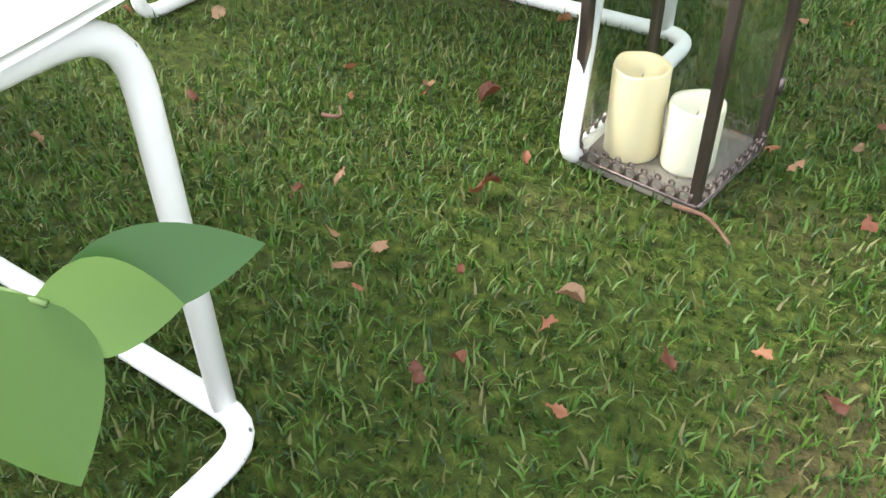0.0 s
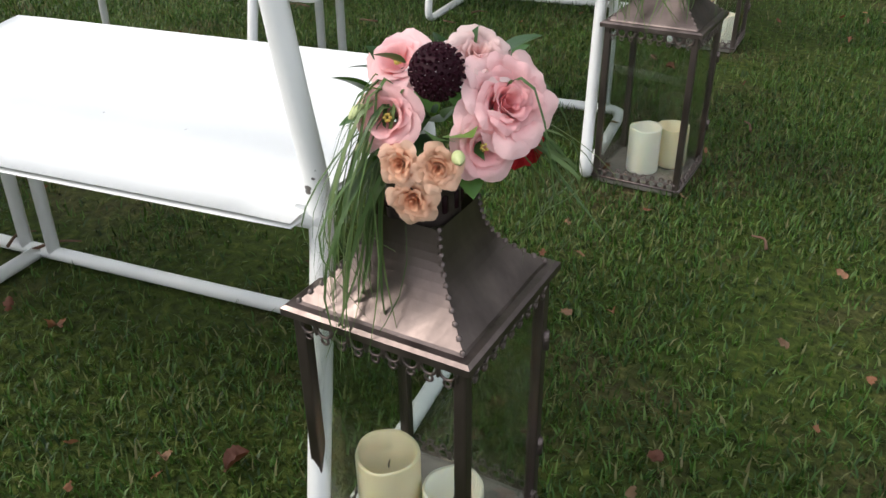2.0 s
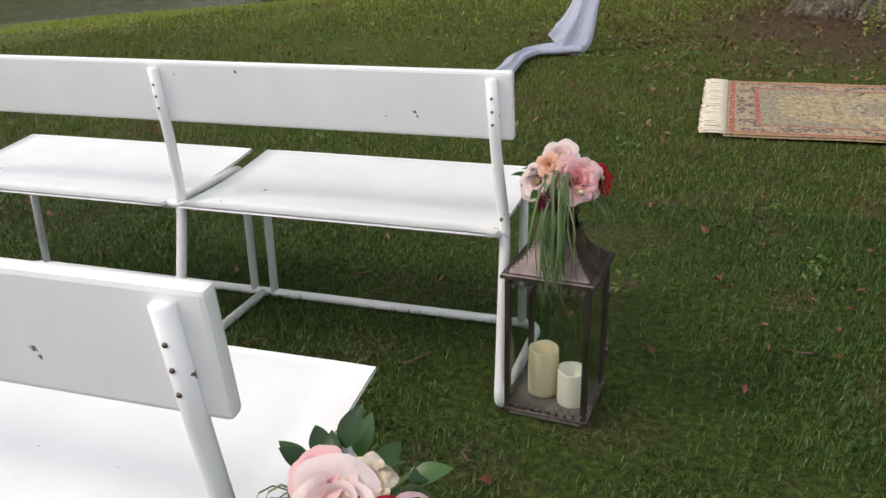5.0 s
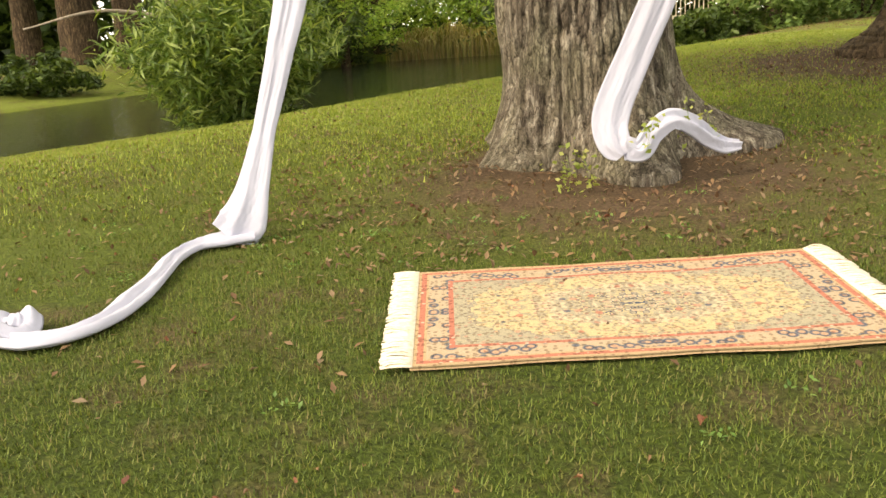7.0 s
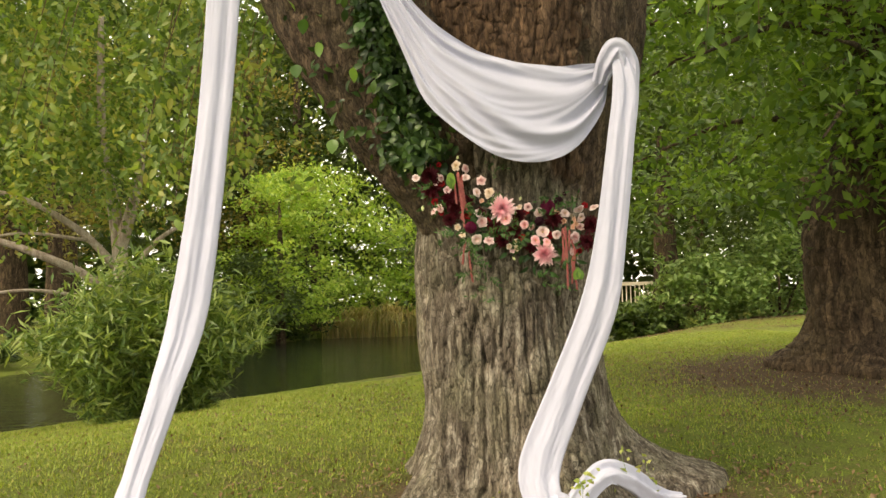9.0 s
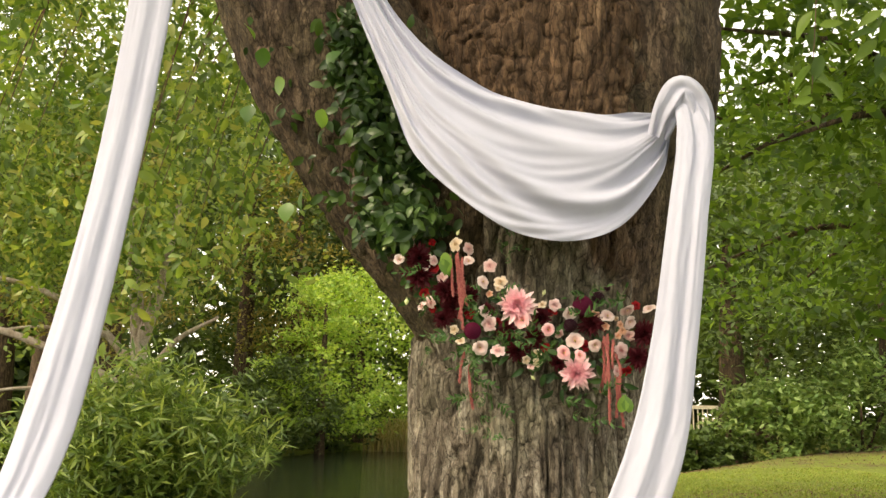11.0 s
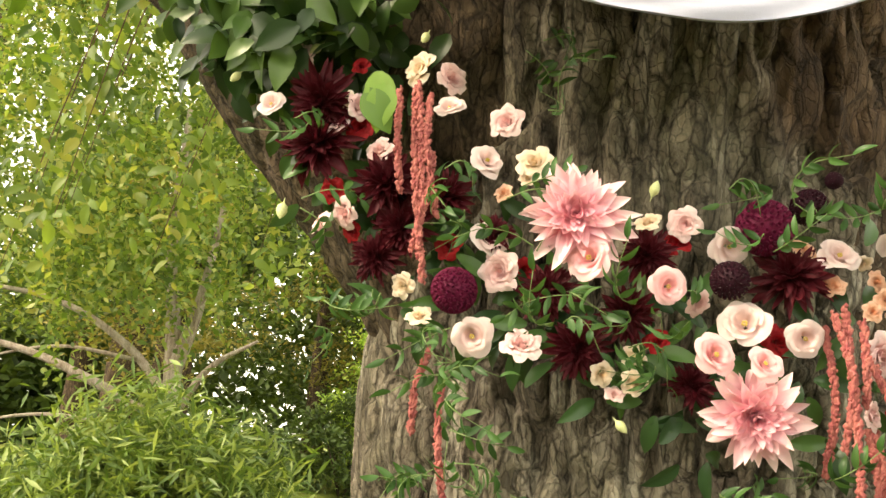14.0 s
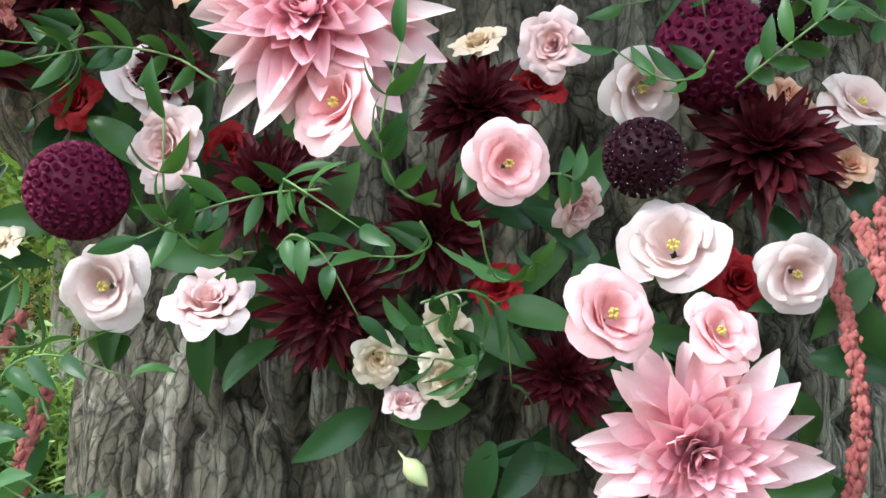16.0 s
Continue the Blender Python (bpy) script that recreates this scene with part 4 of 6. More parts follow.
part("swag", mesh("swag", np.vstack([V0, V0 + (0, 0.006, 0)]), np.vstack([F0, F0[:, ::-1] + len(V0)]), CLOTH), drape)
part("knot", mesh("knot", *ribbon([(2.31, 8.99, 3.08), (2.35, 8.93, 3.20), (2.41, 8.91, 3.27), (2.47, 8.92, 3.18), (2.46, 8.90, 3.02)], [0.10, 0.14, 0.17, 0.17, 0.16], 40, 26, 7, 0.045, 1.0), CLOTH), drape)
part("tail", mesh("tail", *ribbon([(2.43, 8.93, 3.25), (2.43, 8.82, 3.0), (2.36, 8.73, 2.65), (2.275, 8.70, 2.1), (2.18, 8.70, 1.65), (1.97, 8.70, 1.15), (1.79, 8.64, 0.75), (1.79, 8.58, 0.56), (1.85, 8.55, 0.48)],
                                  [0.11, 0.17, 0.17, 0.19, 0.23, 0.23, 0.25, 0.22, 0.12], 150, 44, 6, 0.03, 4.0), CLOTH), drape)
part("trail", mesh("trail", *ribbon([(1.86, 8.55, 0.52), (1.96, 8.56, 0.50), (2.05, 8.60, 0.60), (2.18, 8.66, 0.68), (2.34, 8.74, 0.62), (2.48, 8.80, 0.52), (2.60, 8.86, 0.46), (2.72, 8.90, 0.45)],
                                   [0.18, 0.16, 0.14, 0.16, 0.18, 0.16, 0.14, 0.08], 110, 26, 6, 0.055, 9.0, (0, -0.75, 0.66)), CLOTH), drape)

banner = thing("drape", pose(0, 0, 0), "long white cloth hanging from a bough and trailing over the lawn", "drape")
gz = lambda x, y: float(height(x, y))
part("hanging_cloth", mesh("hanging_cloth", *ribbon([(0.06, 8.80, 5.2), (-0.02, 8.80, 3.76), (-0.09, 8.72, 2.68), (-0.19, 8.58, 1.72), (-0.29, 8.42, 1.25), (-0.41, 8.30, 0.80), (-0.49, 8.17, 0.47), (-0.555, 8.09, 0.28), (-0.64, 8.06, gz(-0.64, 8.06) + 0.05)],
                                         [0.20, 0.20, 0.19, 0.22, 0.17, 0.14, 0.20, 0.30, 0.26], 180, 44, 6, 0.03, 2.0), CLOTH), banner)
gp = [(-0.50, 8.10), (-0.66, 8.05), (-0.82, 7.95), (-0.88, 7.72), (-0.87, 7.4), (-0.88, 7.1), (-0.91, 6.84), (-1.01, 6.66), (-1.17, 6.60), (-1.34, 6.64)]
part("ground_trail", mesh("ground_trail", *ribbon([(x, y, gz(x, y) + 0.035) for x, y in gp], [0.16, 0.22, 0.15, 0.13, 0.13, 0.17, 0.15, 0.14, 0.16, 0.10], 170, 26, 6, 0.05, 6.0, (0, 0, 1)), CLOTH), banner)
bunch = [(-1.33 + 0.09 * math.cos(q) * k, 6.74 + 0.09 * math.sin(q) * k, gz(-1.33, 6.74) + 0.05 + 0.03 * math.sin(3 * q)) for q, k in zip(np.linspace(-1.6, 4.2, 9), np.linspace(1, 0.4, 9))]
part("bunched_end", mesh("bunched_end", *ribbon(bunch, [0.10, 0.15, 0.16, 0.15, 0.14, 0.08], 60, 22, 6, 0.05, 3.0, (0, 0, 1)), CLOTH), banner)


# ---- plants of the background ----
def shrub_leaves(centre, radii, n, size, mat_, aspect=0.45, down=0.2, up=0.4, hollow=0.45, clump=60):
    """A leafy mass: clumps on an uneven ellipsoid."""
    k = max(6, n // clump)
    d = rng.normal(size=(k, 3))
    d /= np.linalg.norm(d, axis=1)[:, None]
    r = hollow + (1.08 - hollow) * rng.random(k) ** 0.6
    r *= 0.8 + 0.45 * rng.random(k)
    C = np.asarray(centre) + d * r[:, None] * np.asarray(radii)
    s = min(radii) * 0.17 + 0.03
    return leaves(clumps(C, clump, s, 0.6), size, aspect, up, down=down)


def background_tree(x, y, tall, wide, mat_, bark, label, n=5000, size=0.4, r=0.35, bare=0.25, lean=0.0, aspect=0.5):
    z = gz(x, y) - 0.1
    t = thing("tree", pose(x, y, z), label, "tree", "trees round the pond")
    top = (lean, 0, tall * 0.85)
    part("trunk", mesh("trunk", *bark_tube([(0, 0, 0), (lean * 0.2, 0, tall * 0.3), (lean * 0.6, 0, tall * 0.6), top], [r * 1.35, r, r * 0.7, r * 0.25], 40, 50, r * 0.14, 18, 1.4), bark), t)
    C = []
    for k in range(max(10, n // 110)):
        u = rng.random()
        zz = tall * (bare + (1 - bare) * u)
        w = wide * math.sqrt(max(0.05, 1 - (2 * u - 0.85) ** 2 * 0.75)) * (0.35 + 0.75 * rng.random())
        q = rng.uniform(0, 2 * np.pi)
        C.append((lean * u + w * math.cos(q), w * math.sin(q), zz))
    part("crown", mesh("crown", *leaves(clumps(C, 110, wide * 0.16, 0.5), size, aspect, 0.6, down=0.35), mat_), t)
    return t


for x, y, tall, wide, r in ((-23, 52, 14, 5, 0.6), (-17.5, 46, 16, 5.5, 0.75), (-15.2, 47, 18, 5.5, 0.55), (-11, 58, 20, 7, 0.5), (-5, 62, 21, 7, 0.5),
                            (8, 62, 20, 7, 0.5), (15, 60, 19, 7, 0.5), (21, 56, 18, 7, 0.5), (28, 52, 18, 7, 0.5), (35, 46, 18, 7, 0.5), (42, 38, 17, 7, 0.5)):
    background_tree(x, y, tall, wide, G_FAR, BARK_DARK, "tall dark-green broadleaf tree beyond the pond", 6500, 0.5, r, 0.5 if x < -14 else 0.16)
background_tree(-3.2, 54, 9.5, 5.0, G_BRIGHT, BARK_DARK, "bright yellow-green maple on the far bank", 6500, 0.32, 0.3, 0.12)
background_tree(2.6, 58, 12, 5.0, G_BRIGHT, BARK_DARK, "bright green maple on the far bank", 6000, 0.34, 0.3, 0.1)
background_tree(-7.5, 56, 17, 5.0, G_OLIVE, BARK_DARK, "olive-yellow conifer beyond the pond", 7500, 0.3, 0.4, 0.3)
background_tree(-13, 40, 13, 4.5, G_OLIVE, BARK_DARK, "olive-green tree on the far bank of the pond", 6000, 0.28, 0.3, 0.3)
background_tree(-15.5, 30.5, 19, 5.5, G_FAR, BARK_DARK, "tall dark-green tree on the far bank of the pond", 9000, 0.3, 0.55, 0.28)
background_tree(11.0, 33.0, 9, 5.0, G_FAR, BARK_DARK, "dark-leaved tree over the shrub border", 7000, 0.3, 0.42, 0.4)
background_tree(18.0, 36.0, 12, 6.0, G_FAR, BARK_DARK, "dark-leaved tree over the shrub border", 7000, 0.34, 0.4, 0.25)
background_tree(6.5, 44.0, 11, 5.0, G_FAR, BARK_DARK, "dark-leaved tree at the end of the pond", 7000, 0.34, 0.4, 0.2)

# far woods that close the view
wn_ = 80000
q = rng.uniform(-1.25, 1.25, wn_)
w = rng.uniform(68, 84, wn_)
wx_, wy_ = w * np.sin(q), w * np.cos(q)
lump = 24 + 10 * vnoise(q * 9 + 30, q * 0 + 4) + 3 * vnoise(q * 31 + 30, q * 0 + 9)
lump = np.where(q < -0.6, 9 + 0.12 * lump, np.where(q < -0.36, 7 + 0.1 * lump, lump))
wz_ = lump * rng.random(wn_) ** 0.9
tagged(new("woods", mesh("woods", *leaves(np.stack([wx_, wy_, wz_], -1), 1.15, 0.6, 0.4, down=0.3), G_FAR)), "distant dark-green woods closing the park", "woods", kind="stuff")

# birch by the pond, with pale bare lower branches
bz = gz(-5.2, 22.5)
birch = thing("birch", pose(0, 0, 0), "pale-barked multi-stemmed birch with fine drooping foliage by the pond", "birch tree")
stems = [[(-5.0, 23, bz - 0.2), (-5.0, 23, 2.2), (-5.15, 23, 3.8), (-5.5, 23.2, 5.6), (-5.6, 23.4, 8.5)], [(-5.05, 23, 3.0), (-4.6, 22.8, 4.4), (-4.3, 22.6, 6.2)],
         [(-5.1, 23, 2.6), (-5.9, 22.6, 3.5), (-7.2, 22.2, 4.2), (-9.5, 21.8, 4.5)], [(-5.0, 23, 2.0), (-6.2, 22.2, 2.75), (-7.8, 21.8, 3.3), (-10, 21.4, 3.4)],
         [(-4.95, 23, 2.2), (-4.1, 22.4, 3.1), (-3.2, 22.2, 3.6)], [(-5.0, 23, 1.8), (-6.6, 21.8, 2.1), (-8.2, 21.4, 1.8)], [(-5.6, 22.6, 3.2), (-7.0, 22.0, 3.3), (-9.0, 21.6, 2.7)]]
for k, P in enumerate(stems):
    r0 = (0.22, 0.16, 0.10, 0.115, 0.09, 0.055, 0.045)[k]
    part("stem", mesh("stem", *tube(smooth_path(P, 26), np.linspace(r0, r0 * 0.3, 26), 10), BARK_PALE), birch)
C = []
for k in range(270):
    q, w = rng.uniform(0, 2 * np.pi), 4.3 * math.sqrt(rng.random())
    C.append((-7.0 + w * math.cos(q), 23 + 0.7 * w * math.sin(q), rng.uniform(5.0, 13.5) - 0.04 * w * w))
hang_ = []
for c in C:
    L = rng.uniform(0.7, 1.9)
    for s in range(6):
        o = np.array(c) + rng.normal(0, 0.4, 3)
        for q in range(20):
            hang_.append(o + (rng.normal(0, 0.07), rng.normal(0, 0.07), -L * q / 20))
part("crown", mesh("crown", *leaves(np.array(hang_), 0.17, 0.55, 0.3, down=0.6), G_BIRCH), birch)

# bamboo clump
bb = thing("bamboo", pose(0, 0, 0), "dense rounded bamboo clump at the water's edge", "bamboo bush")
C, culm = [], []
BX, BY = -3.05, 17.9
b0 = gz(BX, BY)
for k in range(230):
    q, w = rng.uniform(0, 2 * np.pi), math.sqrt(rng.random())
    foot = np.array([BX + 0.8 * w * math.cos(q), BY + 0.6 * w * math.sin(q), b0 - 0.1])
    Ht = (2.75 - 1.25 * w ** 2) * rng.uniform(0.75, 1.05)
    tip = foot + (1.25 * w * math.cos(q) + rng.normal(0, 0.2), 0.95 * w * math.sin(q) + rng.normal(0, 0.2), Ht)
    mid = (foot + tip) / 2 - (0.3 * w * math.cos(q), 0.3 * w * math.sin(q), -0.3)
    if k % 3 == 0:
        culm.append(tube(smooth_path([foot, mid, tip], 8), np.linspace(0.012, 0.004, 8), 5))
    for u in np.linspace(0.12, 1, 12):
        c = foot * (1 - u) ** 2 + 2 * u * (1 - u) * mid + u * u * tip
        for s in range(6):
            C.append(c + rng.normal(0, 0.13, 3))
for P in culm:
    part("culm", mesh("culm", *P, STEM), bb)
part("foliage", mesh("foliage", *leaves(np.array(C), 0.27, 0.17, 0.5, 0.15, down=0.45), G_BAMBOO), bb)

# second great tree on the right, with low boughs
rz = gz(7.2, 15.3)
right = thing("tree", pose(0.36, 0, 0), "old dark-barked tree with burred trunk and low leafy boughs", "tree")


def flare_r(ang, z, rad):
    return rad + np.exp(-np.clip(z - rz, 0, 9) / 0.4) * (0.35 + 0.22 * np.cos(4 * ang + 1)) + 0.10 * np.sin(3 * ang + z * 2.2) * np.exp(-((z - 2.3) / 1.0) ** 2)


part("trunk", mesh("trunk", *bark_tube([(7.35, 15.3, rz - 0.2), (7.4, 15.3, 1.2), (7.45, 15.3, 2.4), (7.75, 15.3, 3.6), (7.95, 15.3, 5.2), (8.1, 15.3, 8)], [0.78, 0.72, 0.76, 0.62, 0.55, 0.4], 220, 240, 0.07, 26, 3.0, flare_r, 5.0), BARK_DARK), right)
bo, C = [], []
for k in range(26):
    q = rng.uniform(2.0, 5.4) if k < 18 else rng.uniform(0, 6.28)
    o = np.array([7.9, 15.3, rng.uniform(3.6, 7.5)])
    L = rng.uniform(2.5, 5.5)
    tip = o + (L * math.cos(q), L * math.sin(q) * 0.9, rng.uniform(-1.6, 0.8))
    mid = (o + tip) / 2 + (0, 0, 0.5)
    bo.append(tube(smooth_path([o, mid, tip], 12), np.linspace(0.09, 0.012, 12), 6))
    for u in np.linspace(0.25, 1, 14):
        C.append(o * (1 - u) ** 2 + 2 * u * (1 - u) * mid + u * u * tip + rng.normal(0, 0.35, 3))
for P in bo:
    part("bough", mesh("bough", *P, BARK_DARK), right)
part("crown", mesh("crown", *leaves(clumps(C, 48, 0.36, 0.7), 0.17, 0.5, 0.5, down=0.5), G_CROWN), right)

# shrub border on the right, fern clump, reeds on the far bank
for x, y, rx, rzz, m_, lab in ((11.6, 31.0, 1.7, 1.15, G_SHRUB, "pale-green laurel shrub in the border"), (14.4, 31.5, 1.9, 1.5, G_SHRUB, "pale-green laurel shrub in the border"),
                              (17.5, 31.0, 2.0, 1.3, G_SHRUB, "pale-green laurel shrub in the border"), (9.2, 31.0, 1.1, 0.65, G_FAR, "low dark fern clump in the border"),
                              (21.0, 31.0, 2.2, 1.5, G_FAR, "dark-green shrub in the border"), (-8.5, 36.5, 2.2, 1.5, G_FAR, "dark-green shrub on the far bank"),
                              (-6.2, 44.5, 2.4, 2.1, G_FAR, "dark-green shrub on the far bank"), (-4.6, 49.5, 2.8, 2.0, G_FAR, "dark-green shrub on the far bank"),
                              (-12.8, 31.5, 1.6, 0.7, G_FAR, "low fern clump on the far bank"), (-16.0, 31.0, 1.8, 0.8, G_FAR, "low fern clump on the far bank"),
                              (4.5, 54.0, 3.0, 2.0, G_BRIGHT, "bright green shrub on the far bank")):
    s = thing("shrub", pose(x, y, gz(x, y)), lab, "shrub", "shrubs round the pond")
    part("foliage", mesh("foliage", *shrub_leaves((0, 0, rzz * 0.95), (rx, rx * 0.8, rzz), 4200, 0.24 if y < 40 else 0.3, m_), m_), s)
    part("stem", mesh("stem", *join([tube([(0.1 * c, 0.1 * d, -0.1), (0.3 * c * rx, 0.3 * d * rx, rzz * 0.6), (0.5 * c * rx, 0.5 * d * rx, rzz)], (0.05, 0.04, 0.02), 6) for c, d in ((1, 0), (-0.6, 0.8), (-0.4, -0.9))]), BARK_DARK), s)
for x, y, w, hgt in ((-0.6, 51.4, 1.3, 2.1), (1.2, 51.6, 1.3, 2.3), (3.0, 51.8, 1.2, 1.9), (-1.8, 51.2, 0.9, 1.5)):
    rd = []
    for k in range(260):
        q = rng.uniform(0, 6.28)
        o = np.array([rng.normal(0, w * 0.3), rng.normal(0, w * 0.2), -0.2])
        L = hgt * rng.uniform(0.6, 1.1)
        t1 = o + (0.25 * math.cos(q), 0.25 * math.sin(q), L * 0.8)
        t2 = o + (w * 0.95 * math.cos(q), w * 0.95 * math.sin(q), L * rng.uniform(0.25, 0.95))
        P = smooth_path([o, t1, t2], 6)
        wd = np.linspace(0.045, 0.008, 6)[:, None] * np.array([-math.sin(q), math.cos(q), 0])
        rd.append((np.stack([P - wd, P + wd], 1).reshape(-1, 3), grid_faces(6, 2)))
    r_ = thing("reed", pose(x, y, gz(x, y)), "arching tan and green reed tussock on the far bank", "reeds", "reed tussocks")
    part("foliage", mesh("foliage", *join(rd), G_REED), r_)

# low timber footbridge rail behind the right-hand border
PALE = surface("weathered_cream_wood", (0.62, 0.55, 0.40), (0.75, 0.68, 0.52), 5, 0.7, 0.3, 60)
bridge = thing("footbridge", pose(11.0, 40.0, gz(11, 40)), "cream-painted timber footbridge parapet among trees", "bridge")
for z0, z1 in ((1.75, 2.0), (2.85, 3.0)):
    V, F = box(-3.2, 3.2, -0.06, 0.06, z0, z1, 0.01)
    part("beam", mesh("beam", V, F, PALE, False), bridge)
V, F = box(-0.02, 0.02, -0.02, 0.02, 1.95, 2.9, 0.004)
bal = mesh("baluster", V, F, PALE, False)
for k in range(33):
    part("baluster", bal, bridge, m=pose(-3.12 + k * 0.195, 0, 0))
V, F = box(-0.15, 0.15, -0.15, 0.15, -0.3, 1.8, 0.02)
for x in (-3, 3):
    part("pier", mesh("pier", V, F, BARK_DARK, False), bridge, m=pose(x, 0, 0))


# ---- flowers: built once each, facing +z, one metre across, then scaled ----
def petal(L, W, rise, curl, cup, tip=1.0, nu=7, nv=5):
    """A petal from the origin along +x: rise in radians, curl outward at the end."""
    u = np.linspace(0, 1, nu)
    ang = rise - curl * u ** 2
    dx = np.concatenate([[0], np.cumsum(np.cos(ang[:-1]))]) / (nu - 1) * L
    dz = np.concatenate([[0], np.cumsum(np.sin(ang[:-1]))]) / (nu - 1) * L
    w = W * np.sin(np.pi * np.clip(0.06 + 0.94 * u, 0, 1) ** tip) ** 0.75
    w[-1] = max(w[-1], W * 0.05)
    V = [(dx[k] - cup * w[k] * abs(v) ** 2 * math.sin(ang[k]), v * w[k], dz[k] + cup * w[k] * abs(v) ** 2 * math.cos(ang[k])) for k in range(nu) for v in np.linspace(-1, 1, nv)]
    return np.array(V), grid_faces(nu, nv)


def spin(VF, a, z=0.0, r=0.0):
    V, F = VF
    V = V + (r, 0, z)
    c, s = math.cos(a), math.sin(a)
    return V @ np.array([[c, s, 0], [-s, c, 0], [0, 0, 1]]), F


def cup_petal(q, a0, half, R, H, base, flare, steep, ruffle, nu=8, nv=10):
    """A broad rounded petal wrapped round the axis: a cup wall with a rolled, wavy rim."""
    f1, f2 = q.uniform(0, 6.28, 2)
    tilt, lift = q.normal(0, 0.06), q.normal(0, 0.035)
    u, v = np.meshgrid(np.linspace(0, 1, nu), np.linspace(-1, 1, nv), indexing="ij")
    reach = u * (1 - 0.20 * np.abs(v) ** 3 - 0.05 * v ** 2)
    rad = R * (0.12 + 0.88 * reach ** steep) * (1 + 0.07 * v + tilt * v) + flare * 0.6 * reach ** 4
    z = base + (H + lift) * (1 - (1 - reach) ** 1.6) - flare * reach ** 5 * (0.75 + 0.25 * v ** 2)
    z = z + ruffle * np.sin(3.7 * v + f1) * u ** 3 + ruffle * 0.5 * np.sin(8 * v + f2) * u ** 4
    rad = rad + ruffle * 0.5 * np.sin(5.1 * v + f2) * u ** 3
    a = a0 + half * v * (0.45 + 0.55 * np.sqrt(u))
    return np.stack([rad * np.cos(a), rad * np.sin(a), z], -1).reshape(-1, 3), grid_faces(nu, nv)


def fitted(name, out, mat_):
    V, F = join(out)
    V[:, :2] *= 0.5 / np.percentile(np.abs(V[:, :2]), 99.5)
    return mesh(name, V, F, mat_)


def rose_mesh(name, mat_, layers=6, open_=1.0, seed=1):
    """Wrapped petals: a tight furled heart, rounder and rolled out at the rim."""
    q = np.random.default_rng(seed)
    out = []
    for k in range(layers + 1):
        f = k / layers
        n_ = 3 if k < 3 else 4 if k < 5 else 5
        for j in range(n_):
            out.append(cup_petal(q, 2 * np.pi * (j + 0.5 * (k % 2)) / n_ + q.normal(0, 0.16), (2.4 if n_ == 3 else 1.9) / n_ * 1.45, 0.055 + 0.36 * f ** 1.15 * open_, 0.40 - 0.07 * f, -0.22, 0.02 + 0.15 * f ** 1.5, 0.42 + 0.2 * f, 0.012 + 0.022 * f))
    return fitted(name, out, mat_)


def lisianthus_mesh(name, mat_, seed=1):
    """An open bell of two rings of broad ruffled petals round a furled heart."""
    q = np.random.default_rng(seed)
    out = []
    for n_, R, H, fl, steep, ru in ((5, 0.46, 0.30, 0.13, 0.85, 0.038), (5, 0.37, 0.34, 0.06, 0.75, 0.034), (4, 0.26, 0.36, 0.02, 0.65, 0.026)):
        for j in range(n_):
            out.append(cup_petal(q, 2 * np.pi * (j + R * 3) / n_ + q.normal(0, 0.15), 1.15 if n_ == 4 else 0.95, R * q.uniform(0.92, 1.08), H, -0.2, fl * q.uniform(0.6, 1.5), steep, ru))
    return fitted(name, out, mat_)


def dahlia_mesh(name, mat_, layers, seed=1, tip=1.15, width=0.085, heart=0.9, count=15):
    """Rings of pointed, cupped petals, each bent and twisted a little in its own way."""
    q = np.random.default_rng(seed)
    out = []
    for k in range(layers):
        f = k / (layers - 1)
        n_ = int(round(count * (1 - 0.45 * f)))
        for j in range(n_):
            L = 0.50 * (1 - 0.74 * f ** 0.9) * q.uniform(0.82, 1.1)
            rise = -0.10 + (heart + 0.30) * f ** 0.9 + q.normal(0, 0.17)
            V, F = petal(L, width * (1 - 0.5 * f) * q.uniform(0.8, 1.15), rise, q.uniform(-1.1, 0.9) * (1 - 0.4 * f), q.uniform(0.15, 0.8), tip, 9, 5)
            t = (V[:, 0] / max(L, 1e-6)) * q.normal(0, 0.75)
            V = np.stack([V[:, 0], V[:, 1] * np.cos(t) + q.normal(0, 0.10) * V[:, 0] ** 2 * 2, V[:, 2] + V[:, 1] * np.sin(t)], -1)
            out.append(spin((V, F), 2 * np.pi * (j + 0.5 * (k % 2)) / n_ + q.normal(0, 0.10), 0.11 * f, 0.02))
    return mesh(name, *join(out), mat_)


def pompon_mesh(name, mat_, n_=150):
    out = []
    for k in range(n_):
        z = 1 - 1.55 * (k + 0.5) / n_
        a0 = k * 2.39996
        d = np.array([math.cos(a0) * math.sqrt(1 - z * z), math.sin(a0) * math.sqrt(1 - z * z), z])
        Mx = np.array(Vector(d).to_track_quat("Z", "Y").to_matrix())
        V, F = lathe([(0.012, -0.1), (0.040, 0.0), (0.047, 0.045), (0.036, 0.03), (0.012, -0.02)], 6)
        out.append((V @ Mx.T + d * 0.45, F))
    out.append(lathe([(0.001, 0.44), (0.2, 0.39), (0.35, 0.27), (0.43, 0.08), (0.42, -0.15), (0.28, -0.33), (0.001, -0.4)], 16))
    return mesh(name, *join(out), mat_)


def bud_mesh():
    return mesh("bud", *lathe([(0.02, -0.9), (0.06, -0.55), (0.32, -0.25), (0.36, 0.05), (0.22, 0.4), (0.02, 0.62)], 10), P_BUD)


